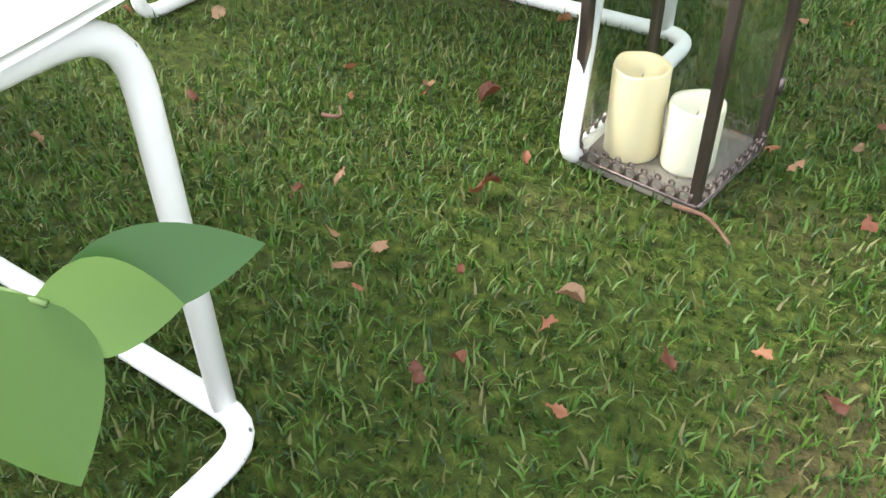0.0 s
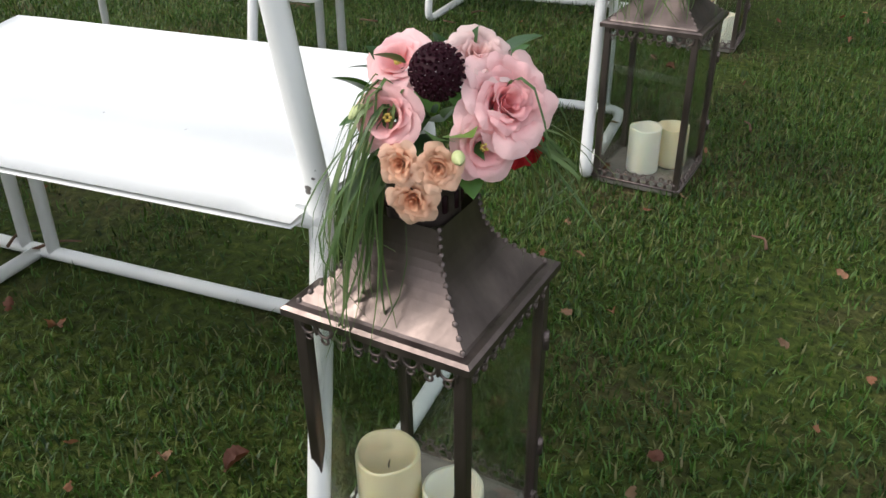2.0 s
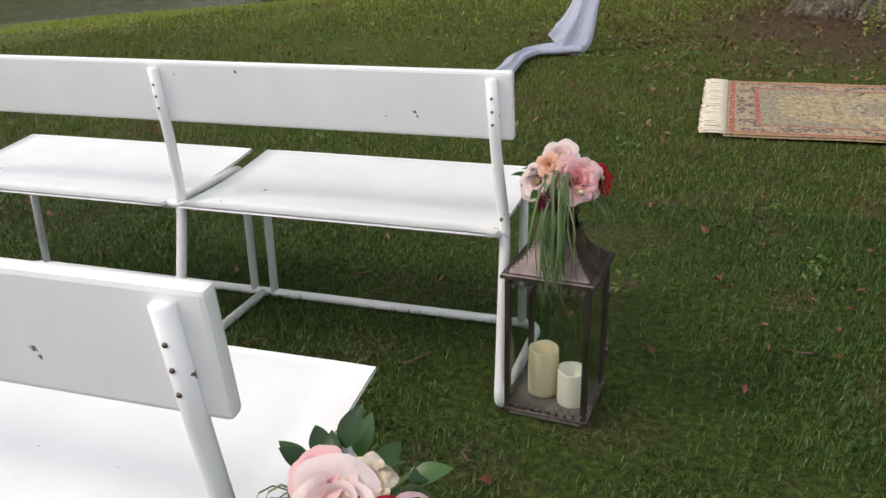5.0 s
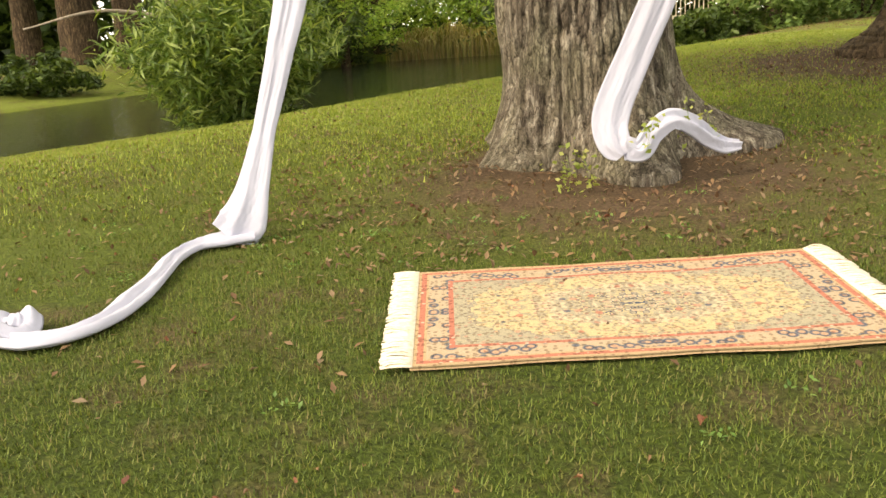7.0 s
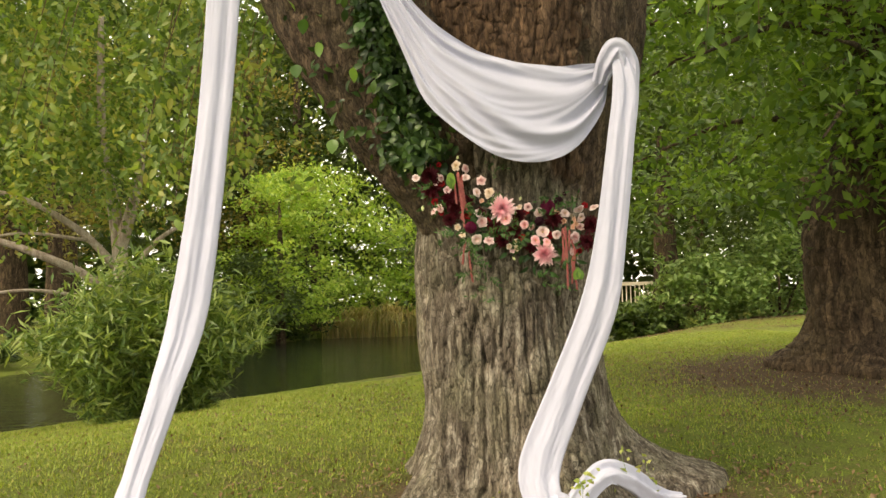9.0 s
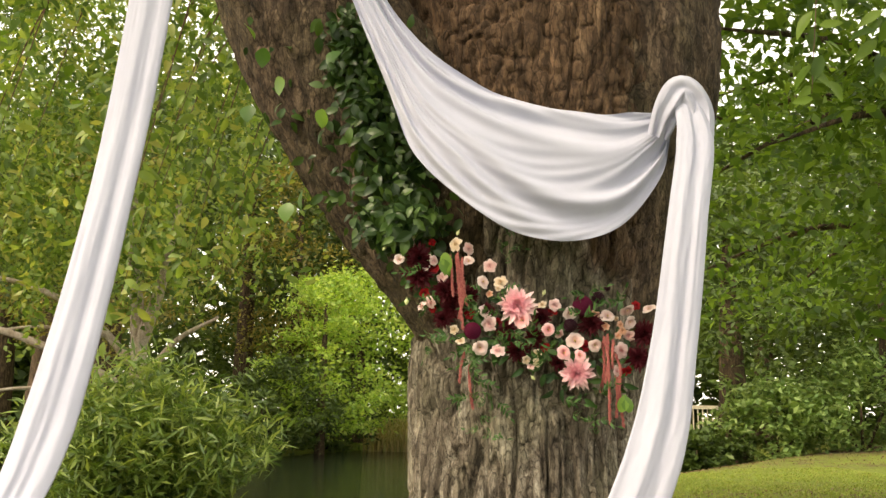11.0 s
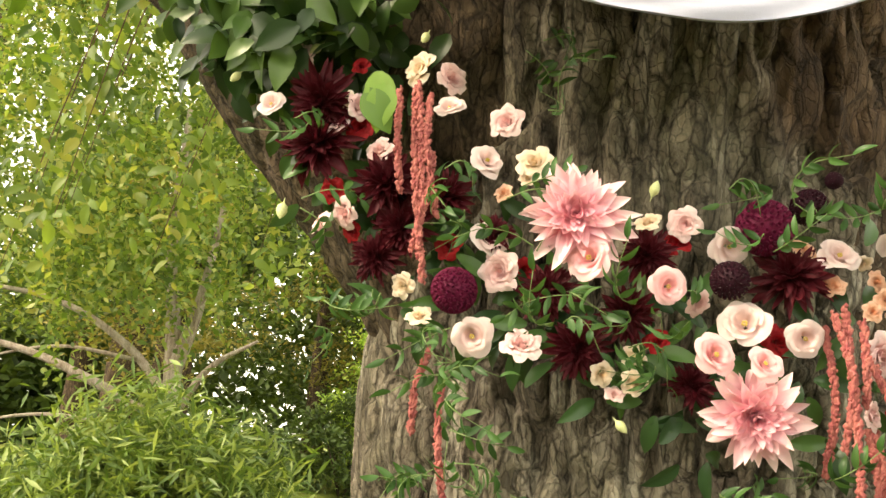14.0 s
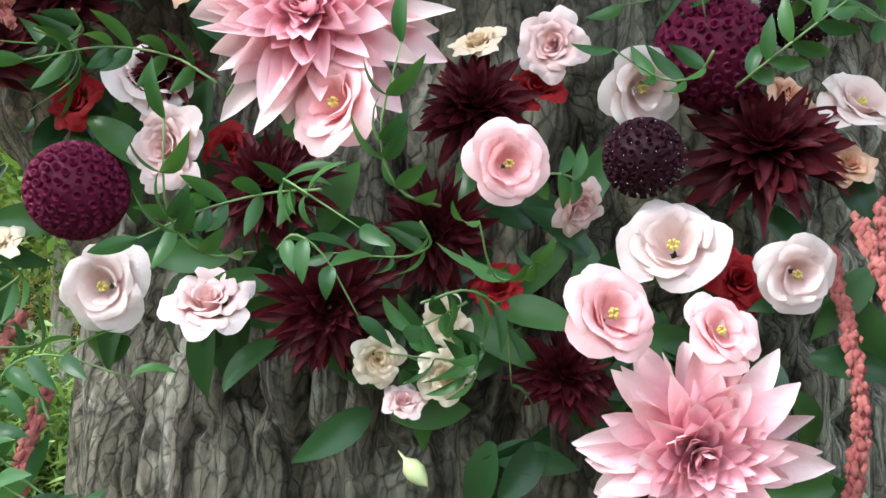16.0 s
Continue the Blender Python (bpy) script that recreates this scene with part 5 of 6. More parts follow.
FL = {
    "cafe": [("dahlia", dahlia_mesh("dahlia", P_CAFE, 11, k, 1.2, 0.072, 1.15, 16)) for k in (3, 4)],
    "burg": [("dahlia", dahlia_mesh("dahlia", P_BURG, 9, k, 1.1, 0.055, 1.0, 22)) for k in (5, 6, 7)],
    "pom": [("pompon_dahlia", pompon_mesh("pompon_dahlia", P_MAG))],
    "scab": [("scabiosa", pompon_mesh("scabiosa", P_DARK, 120))],
    "blush": [("rose", rose_mesh("rose", P_BLUSH, 7, 1.0, k)) for k in (1, 2, 3)],
    "pink": [("rose", rose_mesh("rose", P_PINK, 8, 1.05, k)) for k in (4, 5)],
    "cream": [("rose", rose_mesh("rose", P_CREAM, 6, 0.8, k)) for k in (6, 7)],
    "peach": [("rose", rose_mesh("rose", P_PEACH, 6, 0.85, k)) for k in (8, 9)],
    "red": [("rose", rose_mesh("rose", P_RED, 6, 0.85, k)) for k in (10, 11)],
    "lis": [("lisianthus", lisianthus_mesh("lisianthus", P_LIS, k)) for k in (1, 2, 3)],
    "plis": [("lisianthus", lisianthus_mesh("lisianthus", P_PINK, k)) for k in (4, 5)],
    "bud": [("bud", bud_mesh())],
}
WORDS = {"cafe": "large blush-pink dahlia with pointed petals", "burg": "dark burgundy dahlia", "pom": "magenta pompon dahlia", "scab": "near-black scabiosa", "blush": "blush-pink rose",
         "pink": "pink garden rose", "cream": "cream rose", "peach": "peach spray rose", "red": "deep red rose", "lis": "white-pink open lisianthus", "plis": "pink lisianthus", "bud": "pale green bud"}
HEART = mesh("heart", *join([(lathe([(0.001, 0.05), (0.02, 0.04), (0.024, 0.0)], 6)[0] + (0.04 * math.cos(k * 1.05), 0.045 * math.sin(k * 1.05), 0.015 * (k % 2)), lathe([(0.001, 0.05), (0.02, 0.04), (0.024, 0.0)], 6)[1]) for k in range(7)]), P_HEART)
SPECKS = mesh("specks", *join([(lathe([(0.001, 0.012), (0.007, 0.0)], 5)[0] @ np.eye(3) + np.array([math.cos(k * 2.4) * math.sqrt(1 - z * z), math.sin(k * 2.4) * math.sqrt(1 - z * z), z]) * 0.51, lathe([(0.001, 0.012), (0.007, 0.0)], 5)[1])
                               for k, z in enumerate(np.linspace(0.98, 0.05, 50))]), P_SPECK)


def bloom(kind, place, facing, size, owner):
    """One flower of that kind, looking along facing."""
    name, data = FL[kind][rng.integers(len(FL[kind]))]
    q = Vector(facing).to_track_quat("Z", "Y").to_matrix().to_4x4()
    m = Matrix.Translation(place) @ q @ pose(0, 0, 0, 0, 0, rng.uniform(0, 360)) @ Matrix.Scale(size, 4)
    ob = part(name, data, owner, WORDS[kind], m)
    if kind in ("lis", "plis"):
        part("heart", HEART, ob, "yellow stamens")
    if kind == "scab":
        part("specks", SPECKS, ob, "tiny pale stamens")
    return ob


def pinnate(pairs, L, leaf, seed):
    """A jasmine sprig: a curved stem with paired leaflets."""
    q = np.random.default_rng(seed)
    P = smooth_path([(0, 0, 0), (L * 0.35, 0, 0.018), (L * 0.72, 0, 0.006), (L, 0, -0.04)], 12)
    st = tube(P, np.linspace(0.0012, 0.0006, 12), 5)
    lf = []
    for k in range(pairs * 2 + 1):
        V, F = blade_leaf(leaf * q.uniform(0.7, 1.2), leaf * 0.16, q.uniform(0.4, 1.5), 0.3)
        u = 0.25 + 0.75 * (k // 2) / pairs
        side_ = 0 if k == pairs * 2 else (1 if k % 2 else -1)
        M = np.array((pose(0, 0, 0, q.uniform(-20, 20), q.uniform(-10, 30), side_ * q.uniform(45, 70))).to_3x3())
        c = P[min(11, int(u * 11))]
        lf.append((V @ M.T + c, F))
    V1, F1 = st
    V2, F2 = join(lf)
    return mesh("sprig", np.vstack([V1, V2]), np.vstack([F1, F2 + len(V1)]), [STEM, G_SPRIG], True, [0] * len(F1) + [1] * len(F2))


SPRIG = [pinnate(4, 0.085, 0.034, 1), pinnate(5, 0.12, 0.035, 2), pinnate(3, 0.06, 0.036, 3)]
G_FILL = leaf_mat("filler_leaf", [(0.022, 0.06, 0.02), (0.04, 0.10, 0.03), (0.07, 0.16, 0.04)], 0.25, 0.35, island=False)
LEAF = mesh("leaf", *blade_leaf(0.075, 0.0135, 0.9, 0.3, 9), G_FILL)
OVAL = mesh("leaf", *blade_leaf(0.045, 0.0125, 0.5, 0.2, 9), G_FILL)
BIGLEAF = mesh("leaf", *blade_leaf(0.085, 0.026, 0.4, 0.15, 9), G_BROAD)


def tassel(P, seed, thick=0.007):
    """A hanging string of amaranth beads."""
    q = np.random.default_rng(seed)
    C = smooth_path(P, int(max(20, 340 * np.linalg.norm(np.diff(np.array(P), axis=0), axis=1).sum())))
    out = [tube(C, np.linspace(thick * 0.6, thick * 0.3, len(C)), 6)]
    Vb, Fb = lathe([(0.0003, 0.004), (0.0032, 0.001), (0.0003, -0.004)], 5)
    for c in C:
        for k in range(4):
            d = q.normal(size=3)
            out.append((Vb * q.uniform(0.7, 1.3) + c + d / np.linalg.norm(d) * thick * q.uniform(0.5, 1.0), Fb))
    return mesh("tassel", *join(out), P_AMAR)


# ---- garland across the trunk: (x, z, width) ----
garland = thing("flower_garland", pose(0, 0, 0), "garland of blush dahlias, burgundy dahlias, roses and lisianthus on the trunk", "flower garland")


def front(x):
    """y of the bark's face at x."""
    return TY - math.sqrt(max(0.05, 0.66 ** 2 - (x - TX) ** 2)) if abs(x - TX) < 0.6 else TY - 0.30


SPOTS = {
    "cafe": [(1.66, 2.265, 0.182), (1.93, 1.965, 0.166)],
    "burg": [(1.21, 2.50, 0.15), (1.21, 2.42, 0.158), (1.75, 2.12, 0.105), (1.44, 2.32, 0.115), (1.33, 2.2, 0.105), (1.34, 2.34, 0.147), (1.37, 2.26, 0.124), (1.62, 2.15, 0.113), (1.67, 2.06, 0.118), (1.78, 2.22, 0.108), (2.01, 2.19, 0.14), (2.25, 2.15, 0.142), (2.22, 2.04, 0.131), (1.85, 2.01, 0.09), (1.53, 2.25, 0.079)],
    "pom": [(1.465, 2.148, 0.080), (1.97, 2.28, 0.095)],
    "scab": [(2.04, 2.32, 0.062), (1.91, 2.18, 0.064), (2.08, 2.37, 0.029)],
    "blush": [(1.16, 2.58, 0.068), (1.44, 2.55, 0.06), (1.54, 2.47, 0.062), (1.24, 2.46, 0.046), (1.28, 2.49, 0.048), (1.32, 2.41, 0.053), (1.27, 2.28, 0.057), (1.23, 2.26, 0.046), (1.54, 2.18, 0.071), (1.58, 2.06, 0.068), (1.84, 2.28, 0.057), (1.86, 2.14, 0.046), (2.18, 2.14, 0.055), (2.14, 2.07, 0.077), (2.12, 1.98, 0.051), (1.73, 1.99, 0.033)],
    "lis": [(1.12, 2.49, 0.053), (1.44, 2.49, 0.057), (1.51, 2.39, 0.064), (1.52, 2.24, 0.072), (1.5, 2.07, 0.072), (1.91, 2.24, 0.068), (2.08, 2.23, 0.068), (2.17, 2.26, 0.072), (2.18, 2.2, 0.066), (2.27, 2.27, 0.064), (1.93, 2.11, 0.083), (2.02, 2.09, 0.061)],
    "plis": [(1.68, 2.19, 0.072), (1.87, 2.05, 0.068), (1.94, 2.04, 0.057), (1.8, 2.15, 0.059)],
    "cream": [(1.38, 2.57, 0.066), (1.59, 2.39, 0.064), (1.58, 2.36, 0.031), (1.38, 2.15, 0.046), (1.41, 2.1, 0.046), (1.71, 2.02, 0.04), (1.76, 2.05, 0.04), (1.76, 2.01, 0.042), (1.78, 2.28, 0.046), (1.26, 2.5, 0.035), (2.12, 2.22, 0.029)],
    "peach": [(1.54, 2.33, 0.033), (2.03, 2.24, 0.046), (2.14, 2.19, 0.035), (2.07, 2.18, 0.04), (2.15, 2.16, 0.035), (2.13, 2.14, 0.033)],
    "red": [(1.27, 2.58, 0.033), (1.28, 2.46, 0.049), (1.24, 2.33, 0.045), (1.83, 2.25, 0.045), (1.99, 2.09, 0.051), (1.45, 2.23, 0.049), (1.8, 2.08, 0.042), (2.17, 1.98, 0.045), (2.22, 2.29, 0.04), (1.58, 2.19, 0.04), (1.28, 2.25, 0.033)],
    "bud": [(1.05, 2.54, 0.022), (1.19, 2.6, 0.024), (1.79, 2.34, 0.024), (1.74, 1.94, 0.022), (1.39, 2.62, 0.022), (1.16, 2.28, 0.028)],
}
PROUD = {"cafe": 8.97, "burg": 9.035, "pom": 9.04, "scab": 9.03, "red": 9.05, "blush": 9.03, "lis": 9.02, "plis": 8.95, "cream": 9.03, "peach": 9.03, "bud": 9.02}
for kind, spots in SPOTS.items():
    for x, z, w in spots:
        y = PROUD[kind] + 0.012 * rng.random() + 0.055
        z += 0.022 * min(1, max(0, (2.45 - z) / 0.25))
        sp = 0.45 if kind in ("lis", "blush", "cream") else 0.22
        facing = (0.35 * (x - 1.75) + rng.normal(0, sp), -1, rng.normal(0.0, sp) + 0.05)
        if kind == "bud":
            facing = (rng.normal(0, 0.6), -0.3, rng.choice((-1.0, 1.0)))
        bloom(kind, (x, y, z), facing, w * (0.94 if kind in ("lis", "plis", "blush", "cream", "peach") else 1.0), garland)
for k, (x0, z0, x1, z1) in enumerate(((1.37, 2.47, 1.385, 2.29), (1.40, 2.48, 1.42, 2.19), (1.42, 2.46, 1.445, 2.25), (1.395, 2.47, 1.43, 2.15), (1.43, 2.36, 1.41, 2.2), (1.44, 2.06, 1.42, 1.93), (1.46, 2.0, 1.478, 1.82),
                                      (2.03, 2.13, 2.03, 1.94), (2.045, 2.14, 2.045, 1.77), (2.07, 2.12, 2.06, 2.0), (2.08, 2.06, 2.085, 1.91), (2.09, 1.97, 2.085, 1.80), (2.10, 1.97, 2.115, 1.76), (2.035, 2.12, 2.02, 1.9))):
    y0 = 9.03 if k < 5 or 7 <= k < 11 else 9.09
    z0, z1 = 1.85 + (z0 - 1.85) * 1.06, 1.85 + (z1 - 1.85) * 1.06
    x0, x1 = 1.6 + (x0 - 1.6) * 1.06, 1.6 + (x1 - 1.6) * 1.06
    part("tassel", tassel([(x0, y0 + 0.02, z0), ((x0 + x1) / 2 + 0.01 * math.sin(k * 2), y0 - 0.015, (z0 + z1) / 2), (x1, y0, z1)], k, 0.0065), garland, "dusty-red hanging amaranth tassel")
sprigs = [(1.60, 2.22), (1.67, 2.13), (1.75, 2.06), (1.48, 1.97), (1.51, 1.86), (1.59, 1.80), (1.59, 2.57), (1.64, 2.47), (1.93, 2.23), (1.86, 1.85), (1.28, 2.07), (1.2, 2.38), (1.45, 2.09), (1.73, 2.12), (1.83, 2.14), (1.56, 2.30), (1.44, 2.28), (1.50, 2.26),
          (1.36, 2.14), (1.97, 2.28), (2.10, 2.30), (1.78, 2.02), (1.64, 2.07), (1.90, 2.30), (1.22, 2.28), (2.0, 1.9), (1.46, 1.99), (1.47, 1.90), (1.50, 1.80), (1.53, 1.72), (1.93, 1.80), (1.98, 1.74), (1.45, 1.84), (1.49, 1.93)]
for k, (x, z) in enumerate(sprigs):
    x, z = 1.6 + (x - 1.6) * 1.06, 1.85 + (z - 1.85) * 1.06
    for j in range(2):
        part("sprig", SPRIG[(k + j) % 3], garland, "", pose(x + rng.normal(0, 0.02), 9.03 - 0.01 * j + (0.05 if z < 1.92 or z > 2.48 else 0), z + rng.normal(0, 0.02), rng.uniform(-40, 40) + 90, rng.uniform(-30, 30), rng.uniform(0, 360)) @ pose(0, 0, 0, rng.uniform(-60, 60), rng.uniform(0, 360), 0))
for k in range(190):
    u = rng.random()
    x = 1.14 + 1.12 * u
    z = 2.46 - 0.42 * math.sin(u * 2.1) + rng.normal(0, 0.075)
    part("leaf", LEAF, garland, "", pose(x, 9.105 + 0.03 * rng.random(), z, 90 + rng.uniform(-40, 40), rng.uniform(0, 360), rng.uniform(-40, 40)))
for x, z, a_ in ((1.345, 2.47, 100), (1.36, 2.45, 80), (1.33, 2.44, 120), (2.08, 1.82, 250), (2.12, 1.82, 290)):
    part("leaf", BIGLEAF, garland, "pale green broad leaf", pose(1.6 + (x - 1.6) * 1.06, 8.98, 1.85 + (z - 1.85) * 1.06, 90, -a_ + 180, 0))


# ---- bouquets on the lanterns ----
def bouquet(cx, cy, cz, turn, flowers, tails, label):
    """A dome of flowers seen from turn degrees; offsets run right and up."""
    b = thing("bouquet", pose(cx, cy, cz), label, "bouquet", "bouquets on the lanterns")
    right_ = Vector((math.cos(radians(turn)), math.sin(radians(turn)), 0))
    back_ = Vector((-math.sin(radians(turn)), math.cos(radians(turn)), 0))
    up_ = Vector((0, 0, 1)) * 0.86 + back_ * 0.5
    for kind, a, u, w in flowers:
        fwd = -back_ * 0.86 + Vector((0, 0, 0.5))
        d = math.sqrt(max(0.0008, 0.085 ** 2 - a * a - u * u * 0.8))
        p = right_ * a + up_ * u + fwd * d * 0.8
        p = p * (1.08 if kind == "peach" else 0.92)
        bloom(kind, p, p.normalized() * 0.7 + fwd * 0.6, w * 1.16, b)
    for k in range(38):
        q = rng.uniform(0, 2 * np.pi)
        e = rng.uniform(-0.5, 0.9)
        part("leaf", LEAF if k % 2 else BIGLEAF, b, "", pose(0.035 * math.cos(q), 0.035 * math.sin(q), -0.015 + 0.02 * rng.random(), rng.uniform(-30, 30), -math.degrees(e) * 0.7, math.degrees(q)) @ Matrix.Scale(rng.uniform(0.5, 0.78), 4))
    # short dark leaves standing out between the flowers
    for k in range(26):
        q, e = rng.uniform(0, 2 * np.pi), rng.uniform(-0.1, 1.25)
        d = Vector((math.cos(q) * math.cos(e), math.sin(q) * math.cos(e), math.sin(e)))
        if d.dot(-back_ * 0.86 + Vector((0, 0, 0.5))) > 0.72:
            continue
        part("leaf", OVAL, b, "", Matrix.Translation(d * rng.uniform(0.05, 0.075)) @ d.to_track_quat("X", "Z").to_matrix().to_4x4() @ pose(0, 0, 0, rng.uniform(-50, 50), rng.uniform(-25, 25), rng.uniform(-25, 25)) @ Matrix.Scale(rng.uniform(0.7, 1.15), 4))
    # bear grass spilling over the roof
    st = []
    for q0, n_, L0 in tails:
        for k in range(int(n_ * 1.15)):
            q = radians(q0 + turn) + rng.normal(0, 0.22)
            d = np.array([math.cos(q), math.sin(q), 0])
            L = L0 * rng.uniform(0.55, 1.15)
            out_ = rng.uniform(0.07, 0.12)
            P = smooth_path([d * 0.02 + (0, 0, 0.01), d * out_ * 0.75 + (0, 0, rng.uniform(-0.02, 0.05)), d * (out_ + 0.012) + (rng.normal(0, 0.012), rng.normal(0, 0.012), -L * 0.5), d * (out_ + 0.015) + (rng.normal(0, 0.02), rng.normal(0, 0.02), -L)], 12)
            s = np.array([-d[1], d[0], 0]) * math.cos(k) + np.array([0, 0, 0.3])
            wd = (0.0029 * np.sin(np.pi * np.linspace(0.12, 0.97, 12)))[:, None] * s
            st.append((np.stack([P - wd, P + wd], 1).reshape(-1, 3), grid_faces(12, 2)))
    part("trailing_grass", mesh("trailing_grass", *join(st), G_TAIL), b, "trailing narrow green leaves")
    for k in range(5):
        q = rng.uniform(0, 2 * np.pi)
        bloom("bud", (0.085 * math.cos(q), 0.085 * math.sin(q), rng.uniform(-0.06, 0.03)), (math.cos(q), math.sin(q), rng.uniform(-0.8, 0.3)), 0.017, b)
    return b


bouquet(0.127, 1.395, 0.552, 23, [("scab", -0.008, 0.036, 0.044), ("plis", -0.045, 0.05, 0.050), ("plis", -0.055, -0.004, 0.056), ("plis", 0.034, -0.034, 0.054), ("pink", 0.056, 0.008, 0.074), ("blush", 0.030, 0.052, 0.05),
                                   ("peach", -0.038, -0.042, 0.032), ("peach", -0.008, -0.046, 0.034), ("peach", -0.028, -0.070, 0.037), ("red", 0.075, -0.025, 0.04)],
        ((205, 52, 0.22), (345, 30, 0.13)), "bouquet of pink lisianthus, peach roses and dark scabiosa on a lantern")
bouquet(0.162, 2.548, 0.552, 15, [("plis", -0.028, 0.052, 0.052), ("lis", -0.006, 0.02, 0.085), ("cream", 0.025, 0.045, 0.045), ("lis", -0.068, -0.028, 0.05), ("peach", -0.028, -0.026, 0.044), ("red", 0.032, -0.022, 0.078), ("plis", 0.066, -0.008, 0.06)],
        ((200, 40, 0.22), (270, 30, 0.16), (340, 34, 0.18)), "bouquet of pink lisianthus and a red rose on a lantern")
bouquet(0.168, 3.682, 0.556, 12, [("lis", -0.005, 0.062, 0.066), ("peach", -0.028, 0.030, 0.045), ("lis", -0.058, -0.002, 0.074), ("pink", 0.032, 0.0, 0.088), ("red", 0.088, 0.010, 0.06), ("scab", -0.015, -0.058, 0.05), ("pom", -0.03, -0.05, 0.05)],
        ((262, 44, 0.25), (345, 34, 0.14)), "bouquet of pink, white and red roses on a lantern")
# the nearest lantern's foliage, of which a few leaves reach past the bench
copy_thing(proto, pose(0.03, 0.36, 0, 0, 0, -6))
near = thing("foliage_sprig", pose(0, 0, 0), "spray of broad green leaves on a lantern beside the bench", "foliage")


def leaf_between(A, B, w, face, data_mat, roll=0.0):
    A, B = Vector(A), Vector(B)
    x = (B - A).normalized()
    y = (Vector(face) - A).cross(x).normalized()
    M = Matrix((x, y, x.cross(y))).transposed().to_4x4()
    V, F = blade_leaf((B - A).length, w, 0.25, 0.12, 11)
    part("leaf", mesh("leaf", V, F, data_mat), near, "", Matrix.Translation(A) @ M @ pose(0, 0, 0, roll))


EYE = (0.414, 0.418, 0.662)
G_NEAR = leaf_mat("pale_broad_leaf", [(0.08, 0.17, 0.035), (0.13, 0.24, 0.06)], 0.4, 0.3, island=False)
G_NEARD = leaf_mat("deep_broad_leaf", [(0.04, 0.10, 0.03), (0.05, 0.13, 0.035)], 0.3, 0.3, island=False)
leaf_between((0.178, 0.515, 0.468), (0.219, 0.578, 0.464), 0.0165, EYE, G_NEARD)
leaf_between((0.187, 0.502, 0.474), (0.219, 0.536, 0.464), 0.0175, EYE, G_NEAR, 8)
leaf_between((0.178, 0.492, 0.482), (0.228, 0.478, 0.436), 0.024, EYE, G_NEAR, -10)
part("stem", mesh("stem", *tube(smooth_path([(0.03, 0.33, 0.51), (0.11, 0.43, 0.53), (0.165, 0.49, 0.485), (0.19, 0.505, 0.475)], 16), 0.0014, 6), STEM), near)
part("trailing_grass", mesh("trailing_grass", *join([tube(smooth_path([(0.03, 0.33, 0.51), (0.05 + 0.02 * k, 0.33 - 0.03 * k, 0.53), (0.07 + 0.02 * k, 0.3 - 0.03 * k, 0.4)], 10), 0.0012, 5) for k in range(3)]), G_TAIL), near)


# ---- fallen leaves, weeds, moss ----
def dry_leaf(seed, L):
    q = np.random.default_rng(seed)
    V, F = blade_leaf(L, L * q.uniform(0.26, 0.40), q.uniform(-1.6, 1.4), q.uniform(-0.3, 0.9), 11)
    V[:, 1] *= np.repeat(q.uniform(0.45, 1.25, 11), 5)  # ragged lobes
    V[:, :2] += q.normal(0, L * 0.03, (len(V), 2))
    V[:, 2] += 0.10 * L * np.sin(V[:, 1] / L * 9 + seed)
    return mesh("fallen_leaf", V, F, DRY)


DL = [dry_leaf(k, 0.036) for k in range(7)]
placed = [(-0.07, 1.18, 1.8), (-0.09, 1.0, 1.0), (0.07, 0.85, 0.9), (0.0, 1.03, 0.6), (0.15, 1.05, 0.9), (0.14, 1.01, 0.7), (0.27, 1.01, 0.9), (0.38, 1.35, 0.8), (0.42, 1.45, 0.8), (0.26, 1.42, 0.8), (-0.43, 1.33, 0.9), (-0.18, 1.41, 1.1),
          (-0.65, 1.55, 1.4), (-0.81, 1.51, 1.2), (-0.79, 1.38, 1.2), (-0.59, 1.14, 0.7), (-0.27, 1.32, 0.7), (-0.04, 1.25, 0.7), (-0.22, 1.67, 0.8), (0.35, 1.08, 0.7), (0.21, 0.9, 0.8), (0.43, 1.06, 0.9), (0.47, 4.96, 1.2), (0.38, 3.94, 1.0), (1.19, 5.8, 1.3), (1.52, 5.68, 1.2)]
spots = [(x, y, s) for x, y, s in placed]
for k in range(185):
    x, y = rng.uniform(-2.3, 1.3), rng.uniform(0.6, 5.5)
    spots.append((x, y, rng.uniform(0.4, 1.0)))
for k in range(100):
    spots.append((rng.uniform(-4, 5.5), rng.uniform(5, 9), rng.uniform(0.5, 1.3)))
for k, (x, y, s) in enumerate(spots):
    ob = new("fallen_leaf", DL[k % 7])
    ob.matrix_basis = pose(x, y, gz(x, y) + 0.022, rng.uniform(-25, 25), rng.uniform(-25, 25), rng.uniform(0, 360)) @ Matrix.Scale(s, 4)
    tagged(ob, "curled reddish-brown dead leaf on the grass", "leaf", "fallen leaves")

